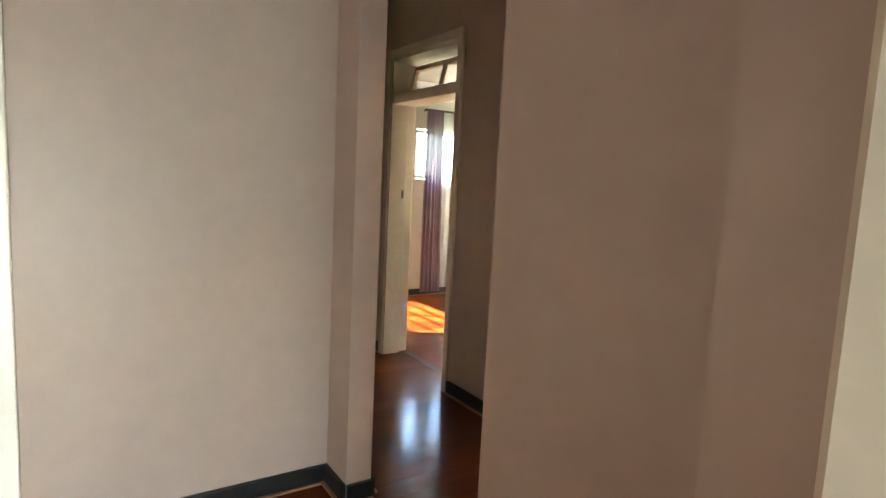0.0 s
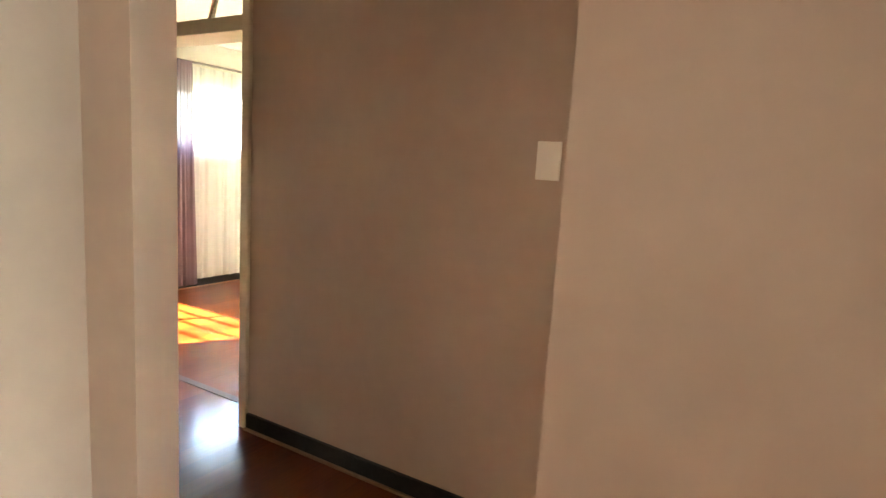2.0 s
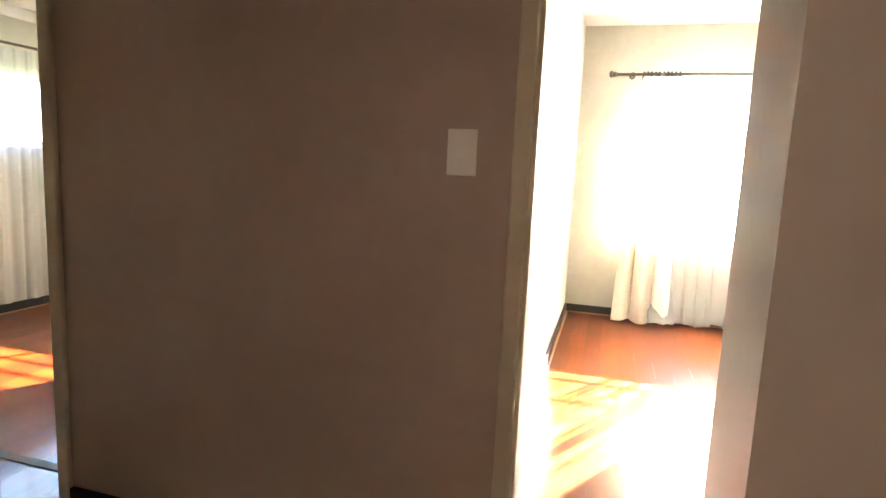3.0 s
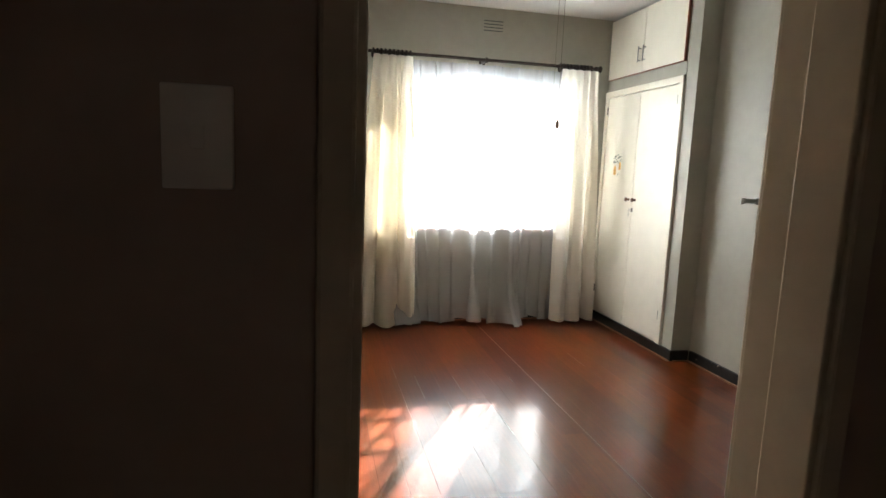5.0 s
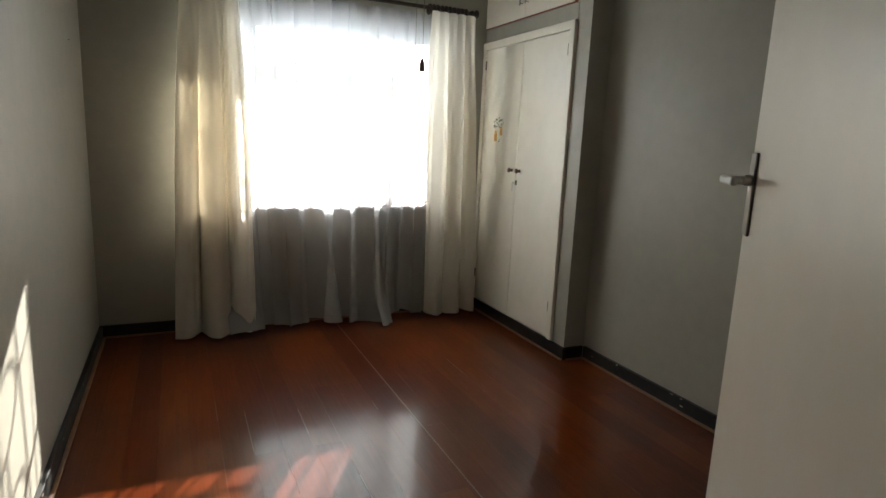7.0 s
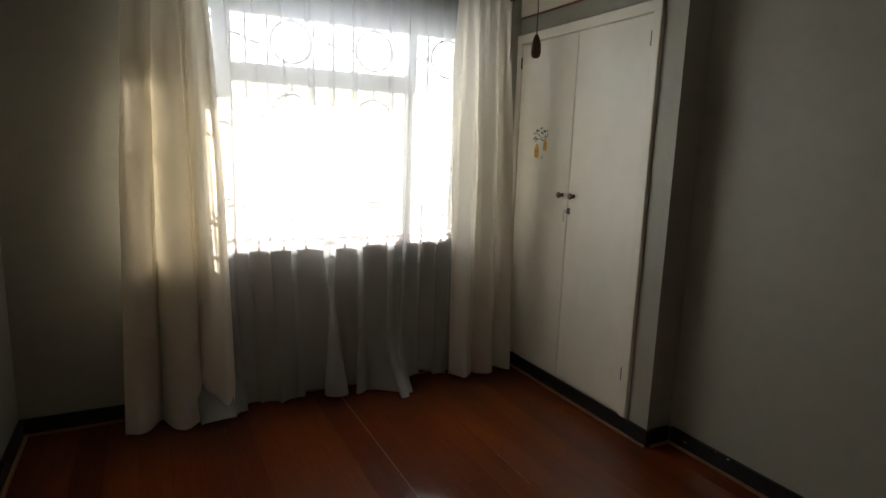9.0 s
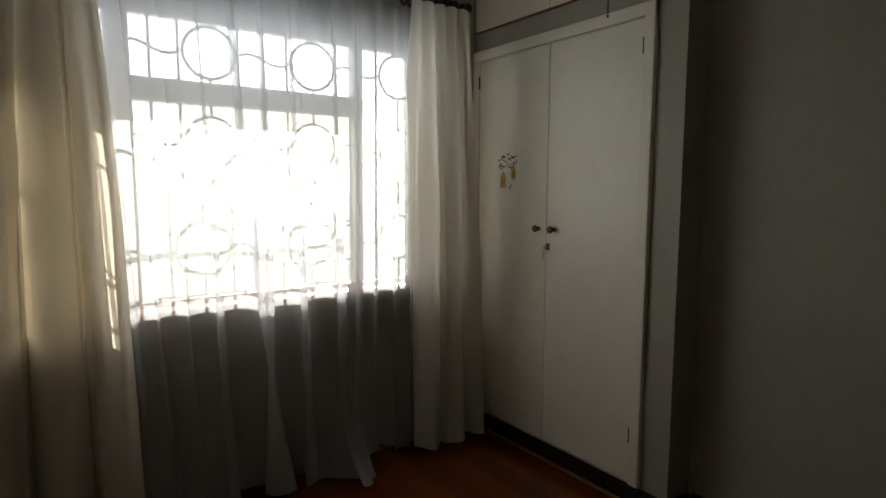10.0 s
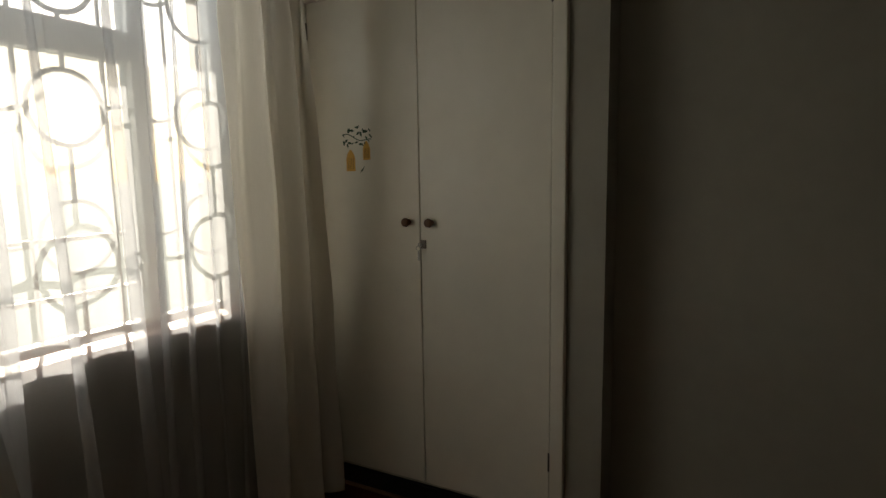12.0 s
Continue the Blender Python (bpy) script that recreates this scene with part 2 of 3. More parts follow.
def wall(name, mat, x0, x1, y0, y1, z0, z1, holes=(), along="x", label="plain painted plaster wall"):
    """A wall of real thickness with openings (from, to, bottom, top) cut through it."""
    lo, hi = (x0, x1) if along == "x" else (y0, y1)
    us = sorted({lo, hi, *[h[0] for h in holes], *[h[1] for h in holes]})
    zs = sorted({z0, z1, *[h[2] for h in holes], *[h[3] for h in holes]})
    us = [u for u in us if lo <= u <= hi]
    zs = [z for z in zs if z0 <= z <= z1]
    solidcell = lambda i, j: 0 <= i < len(us) - 1 and 0 <= j < len(zs) - 1 and not any(
        h[0] < (us[i] + us[i + 1]) / 2 < h[1] and h[2] < (zs[j] + zs[j + 1]) / 2 < h[3] for h in holes)
    bm = bmesh.new()
    cache = {}

    def v(u, d, z):
        key = (u, d, z)
        if key not in cache:
            cache[key] = bm.verts.new((u, d, z) if along == "x" else (d, u, z))
        return cache[key]

    d0, d1 = (y0, y1) if along == "x" else (x0, x1)
    for i in range(len(us) - 1):
        for j in range(len(zs) - 1):
            if not solidcell(i, j):
                continue
            a, b, c, d = us[i], us[i + 1], zs[j], zs[j + 1]
            bm.faces.new([v(a, d0, c), v(b, d0, c), v(b, d0, d), v(a, d0, d)])
            bm.faces.new([v(a, d1, c), v(b, d1, c), v(b, d1, d), v(a, d1, d)])
            for (di, dj), (p, q, r, s) in (((-1, 0), (a, c, a, d)), ((1, 0), (b, c, b, d)), ((0, -1), (a, c, b, c)), ((0, 1), (a, d, b, d))):
                if not solidcell(i + di, j + dj):
                    bm.faces.new([v(p, d0, q), v(p, d1, q), v(r, d1, s), v(r, d0, s)])
    return solid(name, bm, mat, label, "wall")


# ---------------------------------------------------------------- the shell
CZ = 2.87
DOOR1 = (-2.73, -1.818)
DOOR2 = (-5.44, -4.46)
WIN = (-2.17, -0.39, 0.89, 2.2)
wall("wall_passage_north", HALL, -7.6, 0.7, 0.0, 0.1, 0, CZ, [(*DOOR1, 0, 2.07), (*DOOR2, 0, 2.42)], label="beige painted passage wall with two doorways")
wall("wall_bedroom_south", WALL, -7.6, 0.7, 0.1, 0.2, 0, CZ, [(*DOOR1, 0, 2.07), (*DOOR2, 0, 2.42)], label="grey-white painted wall beside the bedroom doorway")
wall("wall_bedroom_north", WALL, -2.965, 0.7, 4.385, 4.51, -0.5, CZ, [WIN], label="grey-white painted wall below and around the window")
wall("wall_bedroom_west", WALL, -2.965, -2.845, 0.2, 4.385, 0, CZ, along="y", label="grey-white painted wall with a streak of sun")
wall("wall_bedroom_east", WALL, 0.165, 0.4, 0.2, 3.045, 0, CZ, along="y", label="grey-white painted wall beside the wardrobe")
wall("wall_pier", WALL, 0.0, 0.7, 3.045, 3.18, 0, CZ, along="x", label="narrow painted pier at the wardrobe's side")
wall("wall_wardrobe_back", WALL, 0.62, 0.7, 3.18, 4.385, 0, CZ, along="y", label="plain wall behind the built-in wardrobe")
wall("wall_passage_south", HALL, -7.6, -3.52, -1.15, -1.03, 0, CZ, label="beige wall with a projecting nib at the opening")
wall("wall_passage_south_east", HALL, -2.378, 1.0, -1.31, -1.19, 0, CZ, label="beige painted wall end beside the opening")
wall("wall_opening_head", HALL, -3.52, -2.378, -1.31, -1.03, 2.4, CZ, label="beige wall above the opening")
wall("wall_hall_west", HALL, -3.865, -3.745, -3.4, -1.15, 0, CZ, along="y", label="pale beige hall wall with a black skirting")
wall("wall_hall_pier", HALL, -1.613, 1.0, -1.64, -1.31, 0, CZ, label="beige wall pier beside the hall")
# The openings in these two hall walls are unseen, added for the lamps.
wall("wall_hall_south", HALL, -3.865, 1.15, -3.55, -3.4, 0, CZ, [(-2.75, -2.05, 0.9, 1.9)], label="hall wall with an unseen opening added for light")
wall("wall_hall_east", HALL, 1.0, 1.15, -3.4, -1.15, 0, CZ, [(-2.75, -2.25, 0.15, 1.3)], along="y", label="hall wall with an unseen opening added for light")
wall("wall_passage_west", HALL, -7.7, -7.6, -1.15, 0.0, 0, CZ, along="y", label="plain passage end wall")
wall("wall_passage_east", HALL, 0.7, 0.8, -1.19, 0.1, 0, CZ, along="y", label="plain passage end wall")
wall("wall_second_room_west", WALL, -7.57, -7.42, 0.2, 3.35, 0, CZ, [(1.4, 2.9, 1.445, 2.05)], along="y", label="pale wall with a high window")
wall("wall_second_room_north", WALL, -7.6, -2.965, 3.2, 3.35, 0, CZ, [(-5.95, -4.3, 0.9, 2.05)], label="pale wall with a barred window")
solid("ceiling_bedroom", B(-2.965, 0.7, 0.1, 4.61, CZ, CZ + 0.15), CEIL, "white painted ceiling above the bedroom", "ceiling")
solid("ceiling_passage", B(-7.75, 1.15, -1.15, 0.1, CZ, CZ + 0.15), CEIL, "white painted ceiling above the passage", "ceiling")
solid("ceiling_hall", B(-3.865, 1.15, -3.55, -1.15, CZ, CZ + 0.15), CEIL, "white painted ceiling above the hall", "ceiling")
solid("ceiling_second_room", B(-7.75, -2.965, 0.1, 3.35, 2.6, 2.75), CEIL, "white painted ceiling above the second room", "ceiling")
solid("trim_picture_rail", B(-7.42, -7.36, 0.2, 3.2, 2.5, 2.599, 0.02), CEIL, "white moulding along the second room's wall", "trim")

# outside
# Three unseen walls added around the south fill lamp to keep sky out.
wall("wall_sky_block_south", OUTW, -3.25, -1.55, -3.75, -3.65, -0.5, CZ, label="added unseen wall blocking sky behind the hall fill lamp")
wall("wall_sky_block_west", OUTW, -3.25, -3.15, -3.65, -3.55, -0.5, CZ, along="y", label="added unseen return blocking sky beside the fill lamp")
wall("wall_sky_block_east", OUTW, -1.65, -1.55, -3.65, -3.55, -0.5, CZ, along="y", label="added unseen return blocking sky beside the fill lamp")
eave = B(-4.0, 1.5, 4.51, 5.84, 2.56, 2.60)
box(eave, -4.0, 1.5, 5.82, 5.84, 2.516, 2.559)
solid("trim_roof_eave", eave, OUTW, "painted roof eave over the window outside", "eave")
# Unseen wall, added so no sun reaches the hall's east opening.
wall("wall_sun_block_north", OUTW, 1.15, 4.5, -1.3, -1.1, -0.5, CZ, label="added unseen wall blocking sun from the east hall opening")
bm = bmesh.new()
bmesh.ops.create_grid(bm, x_segments=2, y_segments=2, size=300)
g = solid("ground", bm, GRASS, "lawn and soil outside the house", "ground")
g.location.z = -0.5
solid("roof", B(-8.2, 1.6, -4.0, 5.05, CZ + 0.16, CZ + 0.3), ROOFM, "flat dark roof over the house", "roof")

# subfloor
solid("floor_base", B(-7.6, 1.0, -3.4, 4.385, -0.3, -0.006), SUBFLOOR, "dark gaps under the varnished floor boards", "floor")


# ---------------------------------------------------------------- skirtings
def skirting(name, runs):
    bm, bd = bmesh.new(), bmesh.new()
    for x0, y0, x1, y1, nx, ny in runs:
        t = 0.022
        xs, ys = sorted((x0, x1, x0 + nx * t, x1 + nx * t)), sorted((y0, y1, y0 + ny * t, y1 + ny * t))
        box(bm, xs[0], xs[-1], ys[0], ys[-1], 0.004, 0.086, 0.004)
        t2 = t + 0.018
        xs, ys = sorted((x0 + nx * t, x1 + nx * t, x0 + nx * t2, x1 + nx * t2)), sorted((y0 + ny * t, y1 + ny * t, y0 + ny * t2, y1 + ny * t2))
        box(bd, xs[0], xs[-1], ys[0], ys[-1], 0.001, 0.013, 0.004)
    ob = solid(name, bm, BLACK, "black-painted wooden skirting board with scuffs", "skirting")
    part("quadrant_bead", bd, BEAD, ob, "thin brown wooden bead along the floor")
    return ob


skirting("baseboard_bedroom", [(-2.845, 4.385, 0.0, 4.385, 0, -1), (-2.845, 0.2, -2.845, 4.363, 1, 0), (0.0, 3.023, 0.0, 4.363, -1, 0),
                               (0.0, 3.045, 0.143, 3.045, 0, -1), (0.165, 0.2, 0.165, 3.023, -1, 0), (-1.71, 0.2, 0.143, 0.2, 0, 1)])
skirting("baseboard_passage", [(-4.443, 0.0, -2.754, 0.0, 0, -1), (-7.6, 0.0, -5.457, 0.0, 0, -1), (-1.80, 0.0, 0.69, 0.0, 0, -1), (-7.6, -1.03, -3.52, -1.03, 0, 1),
                               (-3.52, -1.15, -3.52, -1.03, 1, 0)])
skirting("baseboard_hall", [(-3.745, -2.31, -3.745, -1.166, 1, 0), (-3.745, -1.15, -3.52, -1.15, 0, -1), (-2.378, -1.31, -1.613, -1.31, 0, -1), (-1.613, -1.64, -1.47, -1.64, 0, -1)])
skirting("baseboard_second_room", [(-7.42, 0.2, -7.42, 3.2, 1, 0)])


# ---------------------------------------------------------------- doorways
def door_frame(name, x0, x1, head, label, fan=None):
    """Lining through the wall and architraves on both faces; fan: top of a fanlight over a transom bar."""
    ob = thing(name, label, "door frame", ((x0 + x1) / 2, 0.1, 0), kind="structure")
    ox, oy = ob.location.x, ob.location.y
    top = fan or head

    def P(nm, *a, bevel=0.004, mat=TRIM):
        x_0, x_1, y_0, y_1, z_0, z_1 = a
        return part(nm, B(x_0 - ox, x_1 - ox, y_0 - oy, y_1 - oy, z_0, z_1, bevel), mat, ob)

    stop = 0.14 if fan else 0.1
    P("jamb", x0 - 0.048, x0, -0.014, 0.14, 0, top)
    P("jamb", x1, x1 + 0.048, -0.014, stop, 0, top)
    if fan:
        P("rebate", x0 - 0.048, x0 - 0.033, 0.14, 0.212, 0, top, bevel=0.003)
    P("rebate", x1 + 0.033, x1 + 0.048, stop, 0.212, 0, top, bevel=0.003)
    P("head", x0 - 0.048, x1 + 0.048, -0.012, 0.21, top, top + 0.035)
    for y0, y1 in ((-0.026, -0.001), (0.201, 0.226)):
        e = 0.014 if y0 < 0 else 0.036
        if fan or y0 < 0:
            P("architrave", x0 - 0.067, x0 - e, y0, y1, 0, top + 0.085, bevel=0.007)
        P("architrave", x1 + e, x1 + 0.067, y0, y1, 0, top + 0.085, bevel=0.007)
        P("architrave", x0 - e, x1 + e, y0 + 0.002, y1 - 0.002, top + 0.03, top + 0.085, bevel=0.007)
    if fan:
        P("transom_bar", x0, x1, -0.005, 0.205, head, head + 0.075, bevel=0.006)
        zs, ze = head + 0.075, fan
        fx0, fx1 = x0 + 0.004, x1 - 0.004
        sash = new("fanlight")
        sash.parent, sash.location = ob, (0, 0.02, zs)
        sash.rotation_euler = (radians(-14), 0, 0)
        h = ze - zs - 0.01
        for a in ((fx0 - ox, fx0 - ox + 0.035, 0, 0.03, 0.035, h - 0.035), (fx1 - ox - 0.035, fx1 - ox, 0, 0.03, 0.035, h - 0.035), (-0.012, 0.012, 0.002, 0.028, 0.035, h - 0.035),
                  (fx0 - ox, fx1 - ox, 0, 0.03, 0, 0.035), (fx0 - ox, fx1 - ox, 0, 0.03, h - 0.035, h)):
            part("sash_rail", B(*a, 0.003), TRIM, sash)
        for a, b in ((fx0 - ox + 0.035, -0.012), (0.012, fx1 - ox - 0.035)):
            q = part("pane", B(a, b, 0.013, 0.017, 0.035, h - 0.035), GLASS, sash)
            q.visible_shadow = False
    return ob


door_frame("door_frame_1", -2.685, -1.868, 2.035, "cream-painted timber door frame of the bedroom")
df2 = door_frame("door_frame_2", -5.39, -4.51, 2.01, "cream-painted timber door frame with a glazed fanlight", fan=2.33)
bm = bmesh.new()
box(bm, -0.44, -0.437, 0.0, 0.02, 1.28, 1.345, 0.001)
part("strike_plate", bm, BRASS, df2, "dark metal strike plate")
solid("door_threshold", B(-5.39, -4.51, 0.165, 0.215, 0.001, 0.006, 0.002), material("worn_threshold", (0.06, 0.035, 0.025), 0.5, vary=0.3), "worn dark wooden threshold strip", "threshold")

# bedroom door, standing open
LEAF = thing("door_1", "white-painted flush door standing wide open", "door", (-1.785, 0.189, 0), kind="structure")
LEAF.rotation_euler = (0, 0, math.atan2(0.673, 0.579))
leaf = part("leaf", B(0.0, 0.84, 0.0, 0.04, 0.012, 2.02, 0.003), GLOSS, LEAF)
bm = bmesh.new()
box(bm, 0.785, 0.825, 0.04, 0.046, 1.255, 1.42, 0.002)
plate = part("handle_plate", bm, BRASS, LEAF, "narrow dark metal back plate")
bm = bmesh.new()
lathe(bm, [(0.011, 0), (0.011, 0.012), (0.008, 0.014), (0.008, 0.05)], Matrix.Translation((0.805, 0.046, 1.365)) @ pose(0, 0, 0, -90, 0, 0), 14)
box(bm, 0.70, 0.815, 0.088, 0.102, 1.357, 1.374, 0.005)
part("lever", bm, STEEL, plate, "steel lever handle", smooth=False)
for z in (0.25, 1.05, 1.8):
    bm = bmesh.new()
    lathe(bm, [(0.007, -0.05), (0.007, 0.05)], Matrix.Translation((-0.004, 0.0, z)), 10)
    part("hinge", bm, BRASS, LEAF)

# hall trim at the very start
solid("trim_hall_architrave", B(-1.467, -1.35, -1.756, -1.642, 0, 2.1, 0.008), TRIM, "cream-painted door architrave beside the hall pier", "trim")
solid("trim_hall_door_frame", B(-3.745, -3.705, -2.41, -2.315, 0, 2.1, 0.008), GLOSS, "white-painted door frame at the hall wall's end", "trim")


# ---------------------------------------------------------------- light switch
sw = thing("light_switch", "white plastic wall switch plate with one rocker", "light switch", (-2.905, 0.0, 1.463))
part("plate", B(-0.045, 0.045, -0.01, -0.0005, -0.068, 0.068, 0.003), SWITCH, sw)
part("rocker", B(-0.009, 0.009, -0.015, -0.0095, -0.016, 0.016, 0.002), SWITCH, sw)

# ---------------------------------------------------------------- window
win = thing("window_1", "painted steel window with narrow side lights, bright with daylight", "window", (-1.255, 4.475, 0), kind="structure")


def WP(nm, x0, x1, z0, z1, y0=-0.025, y1=0.025, mat=WINF, parent=win):
    return part(nm, B(x0 + 1.255, x1 + 1.255, y0, y1, z0, z1, 0.004), mat, parent)


WP("window_frame", -2.17, -2.13, 0.89, 2.2)
WP("window_frame", -0.43, -0.39, 0.89, 2.2)
WP("window_frame", -2.13, -0.43, 2.15, 2.2)
WP("window_frame", -2.13, -0.43, 0.89, 0.925)
WP("mullion", -1.882, -1.79, 0.925, 2.15, -0.035, 0.035)
WP("mullion", -0.765, -0.71, 0.93, 2.15, -0.035, 0.035)
WP("transom", -1.79, -0.765, 1.795, 1.895, -0.03, 0.03)
WP("glazing_bar", -2.13, -1.882, 1.06, 1.075, -0.012, 0.012)
WP("glazing_bar", -1.79, -0.765, 1.045, 1.06, -0.012, 0.012)
WP("glazing_bar", -2.13, -1.882, 1.5, 1.515, -0.012, 0.012)
WP("glazing_bar", -1.79, -0.765, 1.225, 1.24, -0.012, 0.012)
for a, b, c, d in ((-2.13, -1.882, 0.93, 2.15), (-1.79, -0.765, 0.93, 1.795), (-1.79, -0.765, 1.895, 2.15), (-0.71, -0.43, 0.93, 2.15)):
    q = WP("pane", a, b, c, d, -0.002, 0.002, GLASS)
    q.visible_shadow = False
part("window_sill", B(-2.169 + 1.255, -0.391 + 1.255, -0.162, -0.026, 0.876, 0.905, 0.005), SILLM, win, "red-brown tiled inner sill")

gr = thing("burglar_grille", "white-painted iron burglar grille with rings and bars", "window grille", (-1.215, 4.435, 0))
COLUMNS = (-0.745, -0.26, 0.225, 0.71)
RINGS = (1.24, 1.63, 2.02)
for c in COLUMNS:
    for zc in RINGS:
        ringpts = [(c + 0.112 * math.cos(a * math.pi / 12), 0, zc + 0.112 * math.sin(a * math.pi / 12)) for a in range(24)]
        part("ring", tube(bmesh.new(), ringpts, 0.008, 6, True), GRILLE, gr, smooth=True)
    for z0, z1 in ((0.925, 1.128), (1.352, 1.518), (1.742, 1.908), (2.132, 2.18)):
        part("bar", tube(bmesh.new(), [(c, 0, z0), (c, 0, z1)], 0.0075, 6), GRILLE, gr)
    for x in (c - 0.128, c + 0.128, c + 0.2425):
        if -0.94 < x < 0.8:
            part("bar", tube(bmesh.new(), [(x, 0.012, 0.925), (x, 0.012, 2.18)], 0.007, 6), GRILLE, gr)
for c0, c1 in zip(COLUMNS, COLUMNS[1:]):
    for zc in RINGS:
        x0, x1 = c0 + 0.112, c1 - 0.112
        pts = [(x0 + (x1 - x0) * k / 10, 0.006, zc + 0.02 * math.sin(k / 10 * 2 * math.pi)) for k in range(11)]
        part("scroll", tube(bmesh.new(), pts, 0.007, 6), GRILLE, gr, smooth=True)


# ---------------------------------------------------------------- curtains
def pleated(x_top, x_bot, z_top, z_bot, y, waves, depth, lift=0.02, seed=1, rows=36, cols=160, gather=0.0, flare=0.0):
    """Hanging cloth: folds run down from the heading and open towards an uneven hem."""
    rnd = random.Random(seed)
    ph = [rnd.uniform(0, 6.28) for _ in range(8)]
    bm = bmesh.new()
    grid = []
    for j in range(rows + 1):
        v = j / rows
        line = []
        for i in range(cols + 1):
            u = i / cols
            x = (x_top[0] + (x_top[1] - x_top[0]) * u) * (1 - v) + (x_bot[0] + (x_bot[1] - x_bot[0]) * u) * v
            w = (u + 0.035 * math.sin(2.7 * u * math.pi + ph[1]) + 0.012 * math.sin(11 * u + ph[2])) * waves * 2 * math.pi
            drift = 0.9 * math.sin(2.1 * u * math.pi + ph[0]) * v
            d = math.sin(w + drift + 0.5 * math.sin(3 * u * 6.28 + ph[1])) * (0.45 + 0.55 * math.sin(5 * u * 3.14 + ph[2]) ** 2)
            d += 0.2 * math.sin(2.3 * w + ph[3] + v) * (1 - 0.5 * v)
            sharp = depth * (0.55 + 0.65 * v)
            yy = y + d * sharp - flare * v ** 5 * max(0, math.sin(3.3 * u * math.pi + ph[4]))
            x += gather * math.sin(2 * (w + drift)) * (0.7 + 0.3 * v) + 0.012 * math.sin(w * 0.5 + ph[5] + 2 * v) * v
            zb = z_bot + lift * (0.5 + 0.5 * math.sin(7 * u * 3.14 + ph[6])) + lift * 0.6 * math.sin(w + ph[7])
            line.append(bm.verts.new((x, yy, z_top + (zb - z_top) * v)))
        grid.append(line)
    for a, b in zip(grid, grid[1:]):
        for i in range(cols):
            bm.faces.new((a[i], a[i + 1], b[i + 1], b[i]))
    return bm


rod = thing("curtain_rod", "dark wooden curtain rod with turned finials on brackets", "curtain rod", (-1.37, 4.246, 2.39))
part("pole", lathe(bmesh.new(), [(0.014, -1.15), (0.014, 1.15)], pose(0, 0, 0, 0, 90, 0), 16), ROD, rod, smooth=False)
for s in (-1, 1):
    prof = [(0.014, 1.14), (0.02, 1.145), (0.026, 1.16), (0.018, 1.17), (0.016, 1.175), (0.03, 1.185), (0.032, 1.2), (0.022, 1.21), (0.006, 1.214)]
    part("finial", lathe(bmesh.new(), prof, pose(0, 0, 0, 0, 90 * s, 0), 16), ROD, rod, smooth=True)
for x in (-1.0, 0.1, 1.03):
    bm = bmesh.new()
    box(bm, x - 0.012, x + 0.012, 0.01, 0.139, -0.012, 0.012, 0.003)
    lathe(bm, [(0.021, -0.012), (0.024, 0.0), (0.021, 0.012)], pose(x, 0, 0, 0, 90, 0), 16)
    lathe(bm, [(0.03, 0), (0.03, 0.008)], pose(x, 0.131, 0, -90, 0, 0), 16)
    part("bracket", bm, ROD, rod)
for a, b, cnt in ((-0.90, -0.58, 10), (0.80, 1.10, 10)):
    for k in range(cnt):
        x = a + (b - a) * k / (cnt - 1)
        bm = bmesh.new()
        t = random.uniform(-0.15, 0.15)
        tube(bm, [(x + 0.02 * math.sin(q * math.pi / 8) * t, 0.031 * math.cos(q * math.pi / 8), -0.012 + 0.031 * math.sin(q * math.pi / 8)) for q in range(16)], 0.0105, 6, True)
        part("ring", bm, ROD, rod, smooth=True)


def hung(name, bm, mat, label):
    return tagged(new(name, mesh_of(name, bm, mat, True)), label, "curtain")


def voile(x_top, x_bot, z_top, z_bot, y, folds, seed, rows=44, cols=620, start=0.0):
    """Thin gathered cloth: narrow doubled folds between flatter stretches, the hem kicked into the room."""
    rnd = random.Random(seed)
    size = [rnd.uniform(0.35, 1.15) for _ in range(folds + 2)]
    place = [k + rnd.uniform(-0.28, 0.28) for k in range(folds + 2)]
    wide = [rnd.uniform(0.22, 0.46) for _ in range(folds + 2)]
    lean = [rnd.uniform(-0.45, 0.45) for _ in range(folds + 2)]
    w_top, w_bot = x_top[1] - x_top[0], x_bot[1] - x_bot[0]
    bm, grid = bmesh.new(), []
    for j in range(rows + 1):
        v = start + (1 - start) * j / rows
        line = []
        for i in range(cols + 1):
            u = i / cols
            p = u * (folds + 1)
            x = (x_top[0] + w_top * u) * (1 - v) + (x_bot[0] + w_bot * u) * v
            yy, dx = y, 0.0
            for k in range(folds + 2):
                q = (p - place[k] - lean[k] * v ** 1.6) / wide[k]
                if abs(q) > 3.2:
                    continue
                g = math.exp(-q * q)
                grow = 0.7 + 0.5 * v
                yy -= 0.075 * size[k] * g * grow
                dx -= q * g * 0.14 * size[k] * grow
            top = max(0.0, 1 - v * 9)
            yy += 0.007 * math.sin(u * 260) * top
            yy += 0.012 * math.sin(5.1 * u + 2.2 * v + 1.0) * v
            kick = max(0.0, math.sin(3.1 * math.pi * u + 1.23)) ** 2 * max(0.0, v - 0.86) / 0.14
            yy -= 0.23 * kick * kick
            zb = z_bot + 0.018 * (1 + math.sin(17 * u + 0.6)) + 0.012 * math.sin(41 * u)
            line.append(bm.verts.new((x + dx, yy, z_top + (zb - z_top) * v)))
        grid.append(line)
    for a, b in zip(grid, grid[1:]):
        for i in range(cols):
            bm.faces.new((a[i], a[i + 1], b[i + 1], b[i]))
    return bm


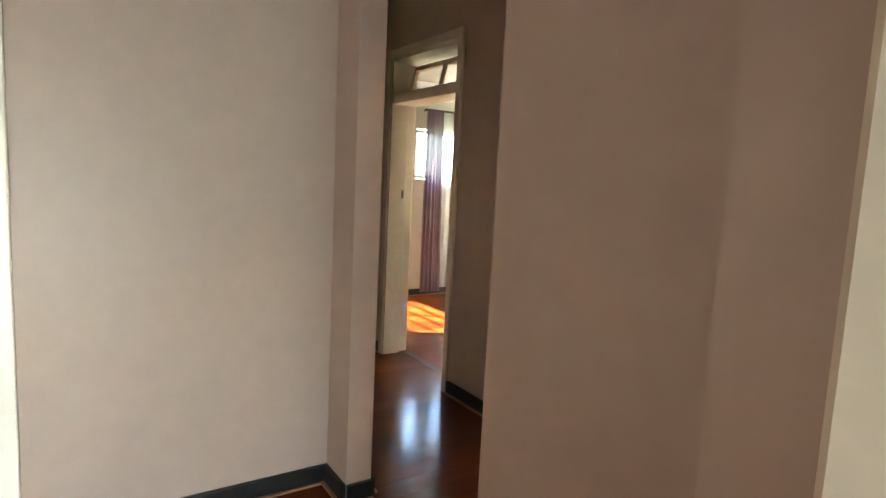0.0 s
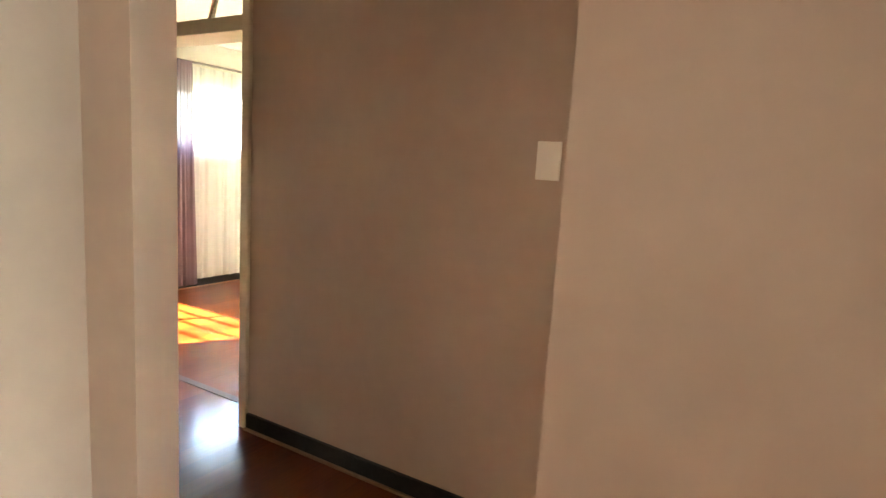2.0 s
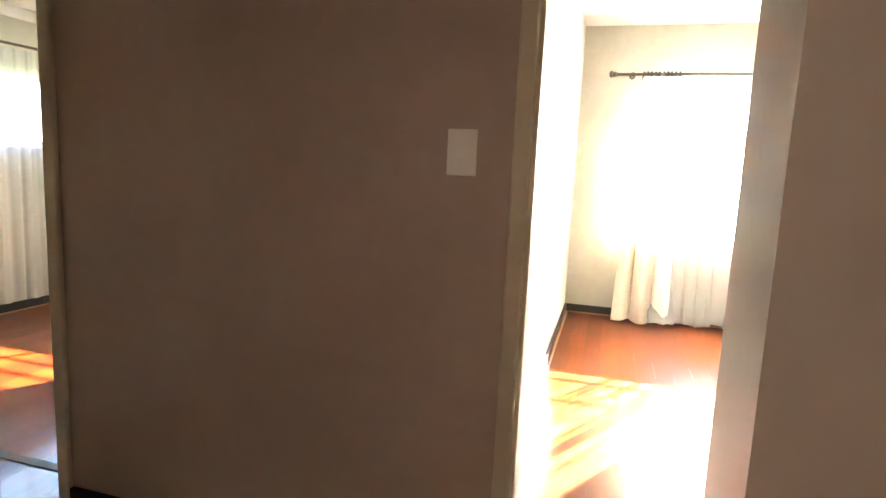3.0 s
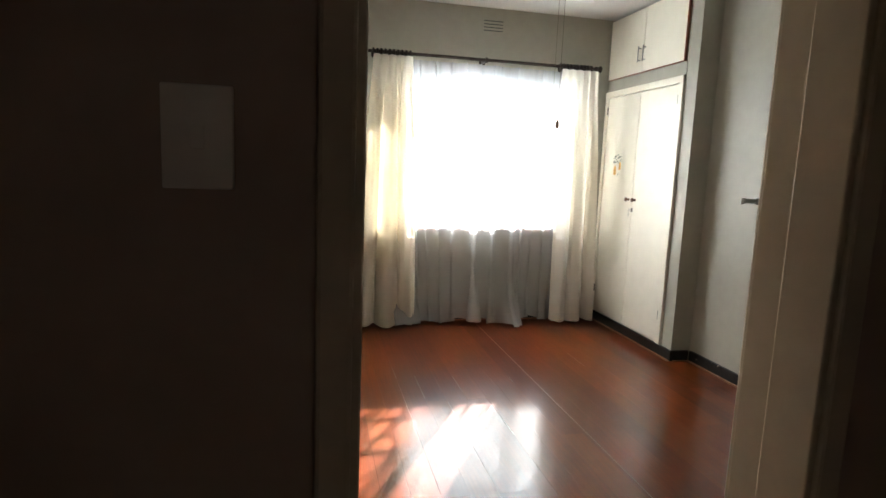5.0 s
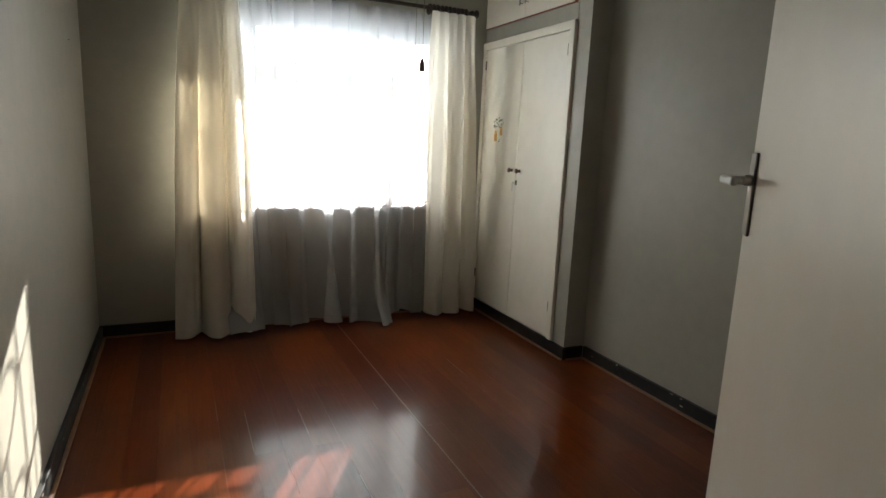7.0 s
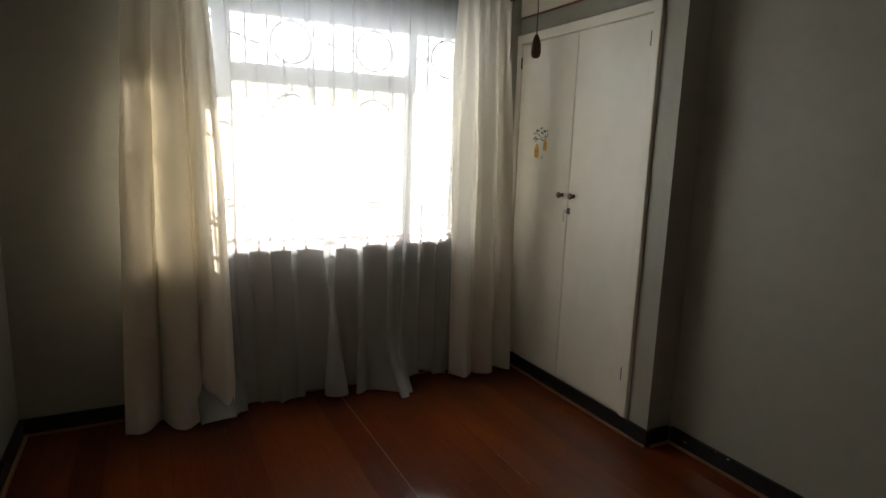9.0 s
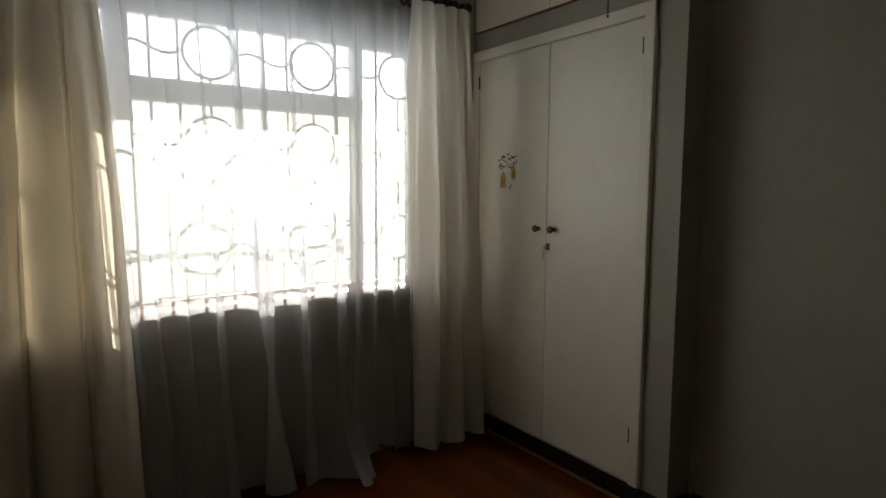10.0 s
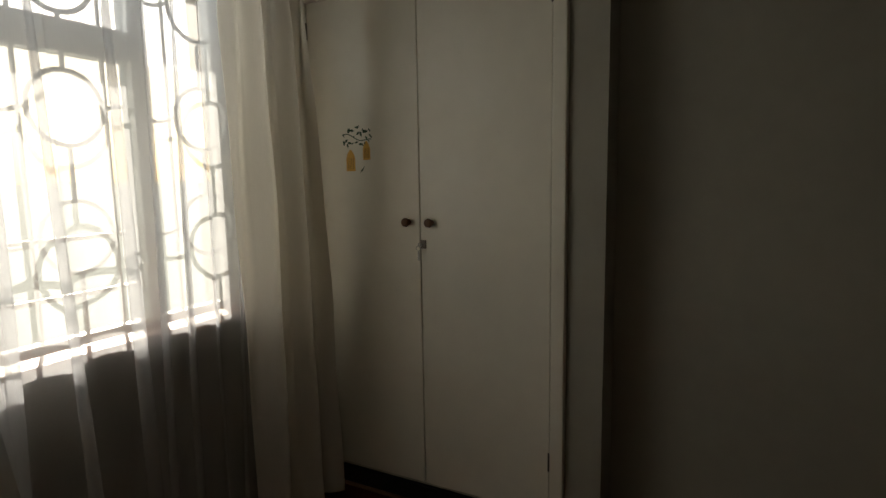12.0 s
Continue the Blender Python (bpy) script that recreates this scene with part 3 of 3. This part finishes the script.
def drape(x_top, x_bot, z_top, z_bot, y, pleats, seed, rows=60, cols=200):
    """Heavy cloth with pinched pleats at the heading that fall into a few broad folds."""
    rnd = random.Random(seed)
    ph = [rnd.uniform(0, 6.28) for _ in range(6)]
    bm, grid = bmesh.new(), []
    for j in range(rows + 1):
        v = j / rows
        line = []
        for i in range(cols + 1):
            u = i / cols
            e = min(1.0, v / 0.5)
            e = e * e * (3 - 2 * e)
            xt, xb = x_top[0] + (x_top[1] - x_top[0]) * u, x_bot[0] + (x_bot[1] - x_bot[0]) * u
            x = xt + (xb - xt) * (0.85 * v + 0.15 * e)
            head = max(0.0, 1 - v / 0.16)
            pinch = abs(math.sin(pleats * math.pi * u + 0.25)) ** 0.5
            near = math.cos(pleats * 2 * math.pi * u + 0.5)
            broad = math.sin(2 * math.pi * (pleats * 0.52 * u + 0.09 * math.sin(5 * u + 2.2 * v + ph[3])) + ph[0])
            mid = math.sin(2 * math.pi * pleats * (1.05 * u + 0.1 * math.sin(7 * u + ph[2])) + ph[1] + 1.6 * v) * 0.42
            broad = math.copysign(abs(broad) ** 0.8, broad)
            low = broad + mid * (1 - 0.45 * v)
            yy = y - 0.018 * pinch * head + (1 - head) * (0.016 * near * (1 - e) + low * (0.036 + 0.022 * e) * (0.6 + 0.55 * math.sin(4.3 * u + ph[5]) ** 2))
            x += (1 - head) * 0.02 * math.cos(2 * math.pi * pleats * 0.52 * u + ph[0]) * (0.5 + 0.5 * e)
            yy += 0.003 * math.sin(13 * u + 21 * v + ph[2]) * (1 - head) + 0.002 * math.sin(31 * u - 17 * v + ph[3]) * (1 - head)
            zb = z_bot + 0.008 * math.sin(9 * u + ph[4]) + 0.012 * u
            line.append(bm.verts.new((x, yy, z_top + (zb - z_top) * v + 0.006 * head * pinch)))
        grid.append(line)
    for a, b in zip(grid, grid[1:]):
        for i in range(cols):
            bm.faces.new((a[i], a[i + 1], b[i + 1], b[i]))
    return bm


sheer = hung("sheer_curtain", voile((-2.2, -0.35), (-2.0, -0.42), 2.352, 0.008, 4.30, 14, 4), SHEER,
             "thin white voile curtain hanging before the window to the floor")
part("hem", voile((-2.2, -0.35), (-2.0, -0.42), 2.352, 0.008, 4.304, 14, 4, 8, 620, 0.945), SHEER, sheer, "doubled hem", True)
for xs, xe, zb, sd, side in (((-2.27, -1.935), (-2.36, -1.86), 0.01, 9, "bare wall"), ((-0.575, -0.215), (-0.545, -0.115), 0.02, 21, "wardrobe")):
    cur = hung("curtain", drape(xs, xe, 2.352, zb, 4.185, 5, sd), DRAPE, "cream pleated curtain drawn aside next to the " + side)
    # Unseen second layer added on this side only, to blur the sun.
    if side == "bare wall":
        back = drape((xs[0] + 0.01, xs[1] - 0.01), (xe[0] + 0.01, xe[1] - 0.01), 2.34, zb + 0.02, 4.228, 5, sd + 3, 40, 120)
        part("lining", back, LINING, cur, "unseen pale lining added to soften the sun", True)

# ---------------------------------------------------------------- vent
vent = thing("air_vent", "white slotted plaster air vent high on the wall", "air vent", (-1.18, 4.385, 2.715))
part("frame", B(-0.115, 0.115, -0.004, -0.001, -0.08, 0.08, 0.001), WALL, vent)
# Dark sheet on the wall face; the slots' shade is in its colour.
part("backing", B(-0.09, 0.09, -0.0055, -0.0042, -0.062, 0.062), VENTM, vent, "dark sheet standing for the shade in the slots")
for k in range(5):
    z = -0.056 + k * 0.028
    part("slat", B(-0.092, 0.092, -0.012, -0.0057, z - 0.0095, z + 0.0095, 0.002), WALL, vent)

# ---------------------------------------------------------------- wardrobe
wd = thing("wardrobe", "white-painted built-in wardrobe with two tall doors and cupboards above", "wardrobe", (0, 3.79, 0))


def WD(nm, y0, y1, z0, z1, x0=-0.02, x1=0.0, bevel=0.004, mat=GLOSS, parent=None, label=""):
    return part(nm, B(x0, x1, y0 - 3.79, y1 - 3.79, z0, z1, bevel), mat, parent or wd, label)


WD("body", 3.185, 4.38, 0.0, 2.865, 0.03, 0.6, 0.0)
WD("frame_stile", 3.182, 3.235, 0.088, 2.205, -0.022, 0.03, 0.006)
WD("frame_stile", 4.335, 4.384, 0.088, 2.205, -0.022, 0.03, 0.006)
WD("frame_rail", 3.182, 4.384, 2.15, 2.206, -0.024, 0.03, 0.006)
WD("frame_rail", 3.182, 4.384, 2.206, 2.31, -0.002, 0.03, 0.002, WALL)
WD("plinth", 3.182, 4.384, 0.0, 0.088, 0.0, 0.03, 0.0)
d1 = WD("door", 3.2385, 3.7825, 0.098, 2.146, -0.012, 0.012, 0.003)
d2 = WD("door", 3.7865, 4.3315, 0.098, 2.146, -0.012, 0.012, 0.003)
for d, y in ((d1, 3.732), (d2, 3.838)):
    bm = lathe(bmesh.new(), [(0.012, 0.0), (0.012, 0.004), (0.007, 0.007), (0.007, 0.016), (0.015, 0.02), (0.0185, 0.026), (0.017, 0.033), (0.01, 0.037)],
               Matrix.Translation((-0.012, y - 3.79, 1.222)) @ pose(0, 0, 0, 0, -90, 0), 18)
    part("knob", bm, KNOB, d, "turned brown wooden knob", True)
bm = B(-0.015, -0.0115, -0.032, -0.006, 1.115, 1.15, 0.001)
part("lock_plate", bm, BRASS, d1, "small dark lock plate")
bm = bmesh.new()
tube(bm, [(-0.014, -0.016, 1.132), (-0.034, -0.016, 1.132)], 0.003, 6)
tube(bm, [(-0.036, -0.016 + 0.008 * math.cos(a), 1.132 + 0.008 * math.sin(a)) for a in [k * math.pi / 5 for k in range(10)]], 0.002, 5, True)
key = tagged(new("key", mesh_of("key", bm, STEEL)), "small steel key hanging in the wardrobe lock", "key")
key.location = (0, 3.79, 0)
bm = bmesh.new()
tube(bm, [(-0.037, 0.010 * math.cos(a), 0.010 * math.sin(a)) for a in [k * math.pi / 6 for k in range(12)]], 0.0012, 5, True)
box(bm, -0.038, -0.036, -0.004, 0.004, -0.05, -0.012, 0.0008)
kr = new("second_key", mesh_of("second_key", bm, STEEL))
kr.parent, kr.location = key, (0, -0.01, 1.118)
for d, y in ((d1, 3.2365), (d2, 4.3335)):
    for z in (0.32, 2.03):
        part("hinge", tube(bmesh.new(), [(-0.016, y - 3.79, z - 0.035), (-0.016, y - 3.79, z + 0.035)], 0.0055, 8), BRASS, d)
u1 = WD("upper_door", 3.215, 3.79, 2.318, 2.85, -0.014, 0.012, 0.003)
u2 = WD("upper_door", 3.794, 4.375, 2.318, 2.85, -0.014, 0.012, 0.003)
WD("edge_strip", 3.209, 3.2148, 2.312, 2.85, -0.014, 0.01, 0.001, EDGE, u1, "bare red-brown timber edge")
WD("edge_strip", 3.2152, 4.375, 2.3125, 2.3178, -0.0135, 0.01, 0.001, EDGE, u1, "bare red-brown timber edge")
for d, y in ((u1, 3.76), (u2, 3.835)):
    bm = bmesh.new()
    tube(bm, [(-0.04, y - 3.79, 2.40), (-0.04, y - 3.79, 2.53)], 0.005, 8)
    tube(bm, [(-0.014, y - 3.79, 2.415), (-0.04, y - 3.79, 2.415)], 0.004, 8)
    tube(bm, [(-0.014, y - 3.79, 2.515), (-0.04, y - 3.79, 2.515)], 0.004, 8)
    part("bar_handle", bm, STEEL, d, "steel bar handle")

# decal on the wardrobe door
dec = thing("sticker", "small sticker of a leafy branch with two amber hanging lanterns", "sticker", (-0.0125, 4.085, 1.53))


def flat(pts, d=0.0008):
    bm = bmesh.new()
    a = [bm.verts.new((0, -p[0], p[1])) for p in pts]
    b = [bm.verts.new((-d, -p[0], p[1])) for p in pts]
    bm.faces.new(a)
    bm.faces.new(b[::-1])
    for i in range(len(pts)):
        bm.faces.new((a[i], a[i - 1], b[i - 1], b[i]))
    return bm


rnd = random.Random(5)
part("twig", tube(bmesh.new(), [(-0.001, 0.075 - 0.15 * k / 8, 0.055 - 0.03 * k / 8 + 0.008 * math.sin(k)) for k in range(9)], 0.0018, 5), LEAFM, dec)
for k in range(26):
    y, z, a = rnd.uniform(-0.07, 0.075), 0.04 + rnd.uniform(-0.035, 0.035), rnd.uniform(0, 6.28)
    s = rnd.uniform(0.006, 0.0125)
    pts = [(y + s * (math.cos(a) * p - 0.5 * math.sin(a) * q), z + s * (math.sin(a) * p + 0.5 * math.cos(a) * q)) for p, q in ((-1, 0), (-0.3, 0.8), (0.5, 0.7), (1, 0), (0.5, -0.7), (-0.3, -0.8))]
    part("leaf", flat(pts), LEAFM, dec)
for y0, z0, w, h in ((-0.058, -0.098, 0.046, 0.09), (0.03, -0.052, 0.036, 0.078)):
    c = y0 + w / 2
    pts = [(y0, z0), (y0 + w, z0), (y0 + w, z0 + h * 0.6), (c + w * 0.3, z0 + h * 0.86), (c + 0.003, z0 + h), (c - 0.003, z0 + h), (c - w * 0.3, z0 + h * 0.86), (y0, z0 + h * 0.6)]
    cage = part("lantern", flat(pts), CAGEM, dec, "amber hanging lantern")
    for q in (0.2, 0.4, 0.6, 0.8):
        part("wire", flat([(y0 + w * q - 0.0012, z0 + 0.008), (y0 + w * q + 0.0012, z0 + 0.008), (y0 + w * q + 0.0012, z0 + h * 0.62), (y0 + w * q - 0.0012, z0 + h * 0.62)], 0.0012), WIREM, cage)
part("leaf", flat([(0.012, -0.105), (0.026, -0.098), (0.036, -0.078), (0.022, -0.09)]), LEAFM, dec)
part("leaf", flat([(-0.012, 0.085), (0.006, 0.078), (0.014, 0.092), (-0.002, 0.088)]), LEAFM, dec)

# ---------------------------------------------------------------- ceiling fan
fan = thing("ceiling_fan", "white ceiling fan at rest with brown blades and two pull cords", "ceiling fan", (-1.47, 2.15, 0))
part("canopy", lathe(bmesh.new(), [(0.07, CZ), (0.07, CZ - 0.02), (0.03, CZ - 0.06), (0.014, CZ - 0.065)][::-1], Matrix.Identity(4), 24), CEIL, fan, smooth=True)
part("downrod", lathe(bmesh.new(), [(0.012, 2.6), (0.012, CZ - 0.06)], Matrix.Identity(4), 12), CEIL, fan)
part("motor", lathe(bmesh.new(), [(0.03, 2.44), (0.08, 2.46), (0.11, 2.5), (0.11, 2.55), (0.07, 2.6), (0.02, 2.62)], Matrix.Identity(4), 28), CEIL, fan, smooth=True)
def paddle(m):
    """A flat fan blade, wider and rounded at its end."""
    side = [(0.17, 0.045), (0.35, 0.058), (0.54, 0.066)] + [(0.57 + 0.066 * math.sin(q * math.pi / 12), 0.066 * math.cos(q * math.pi / 12)) for q in range(1, 7)]
    ring = side + [(x, -w) for x, w in side[-2::-1]]
    pm = bmesh.new()
    up = [pm.verts.new(m @ Vector((x, w, 0.004))) for x, w in ring]
    dn = [pm.verts.new(m @ Vector((x, w, -0.004))) for x, w in ring]
    pm.faces.new(up)
    pm.faces.new(dn[::-1])
    for q in range(len(ring)):
        pm.faces.new((up[q], up[q - 1], dn[q - 1], dn[q]))
    return pm


for k in range(4):
    m = pose(0, 0, 2.49, 0, 0, 55 + 90 * k) @ pose(0, 0, 0, 10, 0, 0)
    bl = part("blade", paddle(m), BLADE if k % 2 else CEIL, fan)
    part("blade_arm", box(bmesh.new(), 0.09, 0.24, -0.018, 0.018, 0.005, 0.012, 0.002, m), BRASS, bl)
bm = bmesh.new()
tube(bm, [(-0.008, -0.022, 2.46), (-0.008, -0.022, 1.715)], 0.0013, 5)
cord = part("pull_cord", bm, BRASS, fan, "thin beaded pull cord")
part("bob", lathe(bmesh.new(), [(0.003, 1.652), (0.0085, 1.655), (0.0105, 1.663), (0.0095, 1.68), (0.006, 1.694), (0.003, 1.70)], Matrix.Translation((-0.008, -0.022, 0.016)), 14), KNOB, cord,
     "dark wooden bob", True)
bm = bmesh.new()
for k in range(150):
    z = 1.68 + k * 0.0052
    lathe(bm, [(0.0006, z - 0.0022), (0.0019, z), (0.0006, z + 0.0022)], Matrix.Translation((0.015, 0.11, 0)), 6)
part("pull_chain", bm, BRASS, fan, "beaded metal pull chain")

# ---------------------------------------------------------------- second room seen through the far doorway
w2 = thing("window_2", "white-framed high window with daylight", "window", (-7.5, 2.15, 0), kind="structure")
for a in ((-0.75, -0.71, 1.45, 2.04), (0.71, 0.75, 1.45, 2.04), (-0.71, 0.71, 2.0, 2.04), (-0.71, 0.71, 1.45, 1.49), (-0.02, 0.02, 1.49, 2.0)):
    part("window_frame", B(-0.02, 0.02, a[0], a[1], a[2], a[3], 0.003), WINF, w2)
for a, b in ((-0.71, -0.02), (0.02, 0.71)):
    q = part("pane", B(-0.002, 0.002, a, b, 1.49, 2.0), GLASS, w2)
    q.visible_shadow = False
w3 = thing("window_3", "window with horizontal burglar bars", "window", (-5.125, 3.275, 0), kind="structure")
for a in ((-0.825, -0.785, 0.9, 2.05), (0.785, 0.825, 0.9, 2.05), (-0.785, 0.785, 2.01, 2.05), (-0.785, 0.785, 0.9, 0.94), (-0.02, 0.02, 0.94, 2.01)):
    part("window_frame", B(a[0], a[1], -0.02, 0.02, a[2], a[3], 0.003), WINF, w3)
for k in range(11):
    part("bar", tube(bmesh.new(), [(-0.785, -0.04, 1.0 + k * 0.09), (0.785, -0.04, 1.0 + k * 0.09)], 0.011, 6), GRILLE, w3)


def turned(bm):
    """Lay a hanging cloth built along x along y instead, at the second room's west wall."""
    bmesh.ops.transform(bm, verts=bm.verts[:], matrix=Matrix.Translation((-7.32, 0, 0)) @ Matrix.Rotation(radians(90), 4, "Z"))
    return bm


hung("sheer_curtain", turned(pleated((1.66, 3.0), (1.66, 3.0), 2.24, 0.1, 0.02, 13, 0.014, 0.01, 31, 24, 180)), SHEER, "thin white voile curtain in the second room")
hung("curtain", turned(pleated((1.45, 1.69), (1.43, 1.72), 2.27, 0.06, -0.03, 4.0, 0.022, 0.01, 33, 24, 60)), PURPLE, "mauve-grey curtain drawn aside in the second room")
# Unseen net, added to dim the sun patch on this room's floor.
hung("sun_dimming_net", pleated((-5.97, -4.28), (-5.97, -4.28), 2.12, 0.8, 3.14, 16, 0.01, 0.005, 35, 12, 160), DIM_NET, "added unseen net that dims the sun into the second room")
r2 = thing("curtain_rod", "dark metal curtain rod in the second room", "curtain rod", (-7.32, 2.2, 2.27))
part("pole", lathe(bmesh.new(), [(0.012, -0.75), (0.012, 0.75)], pose(0, 0, 0, 90, 0, 0), 12), ROD, r2)
for y in (-0.7, 0.7):
    part("bracket", B(-0.1, 0.0, y - 0.01, y + 0.01, -0.01, 0.01, 0.002), ROD, r2)

# ---------------------------------------------------------------- floor boards


def boards(parent_name, label, x0, x1, y0, y1, pitch, seed):
    floor = thing(parent_name, label, "floor", (0, 0, 0), kind="structure")
    rnd = random.Random(seed)
    n = max(1, round((x1 - x0) / pitch))
    w = (x1 - x0) / n
    cache = {}
    for i in range(n):
        cuts = [y0, y1]
        if y1 - y0 > 2.2:
            cuts.insert(1, round(y0 + (y1 - y0) * rnd.choice((0.3, 0.42, 0.55, 0.7)), 3))
        for a, b in zip(cuts, cuts[1:]):
            L = round(b - a, 3)
            if L not in cache:
                cache[L] = mesh_of("floor_board", B(-w / 2 + 0.0002, w / 2 - 0.0002, 0.0002, L - 0.0002, -0.02, 0.0), FLOOR)
            ob = new("floor_board", cache[L])
            ob.parent = floor
            ob.location = (x0 + w * (i + 0.5), a, rnd.uniform(-0.0002, 0.0002))
            ob.rotation_euler = (0, rnd.uniform(-0.0016, 0.0016), 0)
    return floor


boards("floor_bedroom", "glossy red-brown varnished floor boards with worn joints", -2.845, 0.165, 0.2, 4.385, 0.13, 1)
boards("floor_passage", "glossy red-brown varnished passage boards", -7.6, 0.7, -1.1, 0.2, 0.13, 2)
boards("floor_hall", "glossy red-brown varnished hall boards", -3.71, 1.0, -3.4, -1.1, 0.13, 3)
boards("floor_second_room", "glossy red-brown varnished boards with bars of sun", -7.6, -2.965, 0.2, 3.2, 0.13, 4)

SEAM = material("pale_filler", (0.15, 0.042, 0.012), 0.35, vary=0.3, grain=20)
bed_floor = bpy.data.objects["floor_bedroom"]
part("filler_strip", B(-1.255, -1.249, 0.6, 4.3, -0.002, 0.0008, 0.0003), SEAM, bed_floor, "pale filled joint between two boards")
for joint, y0, y1 in ((5, 2.9, 3.12), (6, 2.55, 2.95), (7, 2.3, 2.48), (8, 2.62, 2.9), (9, 2.0, 2.2), (11, 2.75, 2.86), (16, 3.0, 3.3)):
    x = -2.845 + 3.01 / 23 * joint
    part("filler_strip", B(x - 0.0016, x + 0.0016, y0, y1, -0.002, 0.0006), SEAM, bed_floor, "pale worn joint between two boards")
nail = lathe(bmesh.new(), [(0.0015, -0.01), (0.0015, 0.008), (0.004, 0.008), (0.004, 0.0095)], Matrix.Translation((-2.845, 3.9, 1.87)) @ pose(0, 0, 0, 0, 90, 0), 8)
solid("wall_nail", nail, BRASS, "small dark nail in the bare wall", "nail", kind="")

# chipped paint along the skirting and a scuffed door edge
CHIP = material("bare_chipped_wood", (0.42, 0.36, 0.28), 0.6, vary=0.3)
rnd = random.Random(12)
skirt = bpy.data.objects["baseboard_bedroom"]
for k in range(26):
    bm = bmesh.new()
    w, h = rnd.uniform(0.003, 0.014), rnd.uniform(0.002, 0.006)
    if k < 15:
        y, z, x = rnd.uniform(0.6, 2.95), rnd.choice((0.08, rnd.uniform(0.02, 0.08))), 0.143
        pts = [(x - 0.0012, y + w * math.cos(a), z + h * math.sin(a) * rnd.uniform(0.6, 1)) for a in [q * math.pi / 3.5 for q in range(7)]]
        back = [(x + 0.002, p[1], p[2]) for p in pts]
    else:
        y, z, x = rnd.uniform(1.2, 4.2), rnd.choice((0.08, rnd.uniform(0.02, 0.08))), -2.823
        pts = [(x + 0.0012, y + w * math.cos(a), z + h * math.sin(a) * rnd.uniform(0.6, 1)) for a in [q * math.pi / 3.5 for q in range(7)]]
        back = [(x - 0.002, p[1], p[2]) for p in pts]
    f = [bm.verts.new(p) for p in pts]
    g2 = [bm.verts.new(p) for p in back]
    bm.faces.new(f)
    bm.faces.new(g2[::-1])
    for q in range(7):
        bm.faces.new((f[q], f[q - 1], g2[q - 1], g2[q]))
    part("paint_chip", bm, CHIP, skirt)
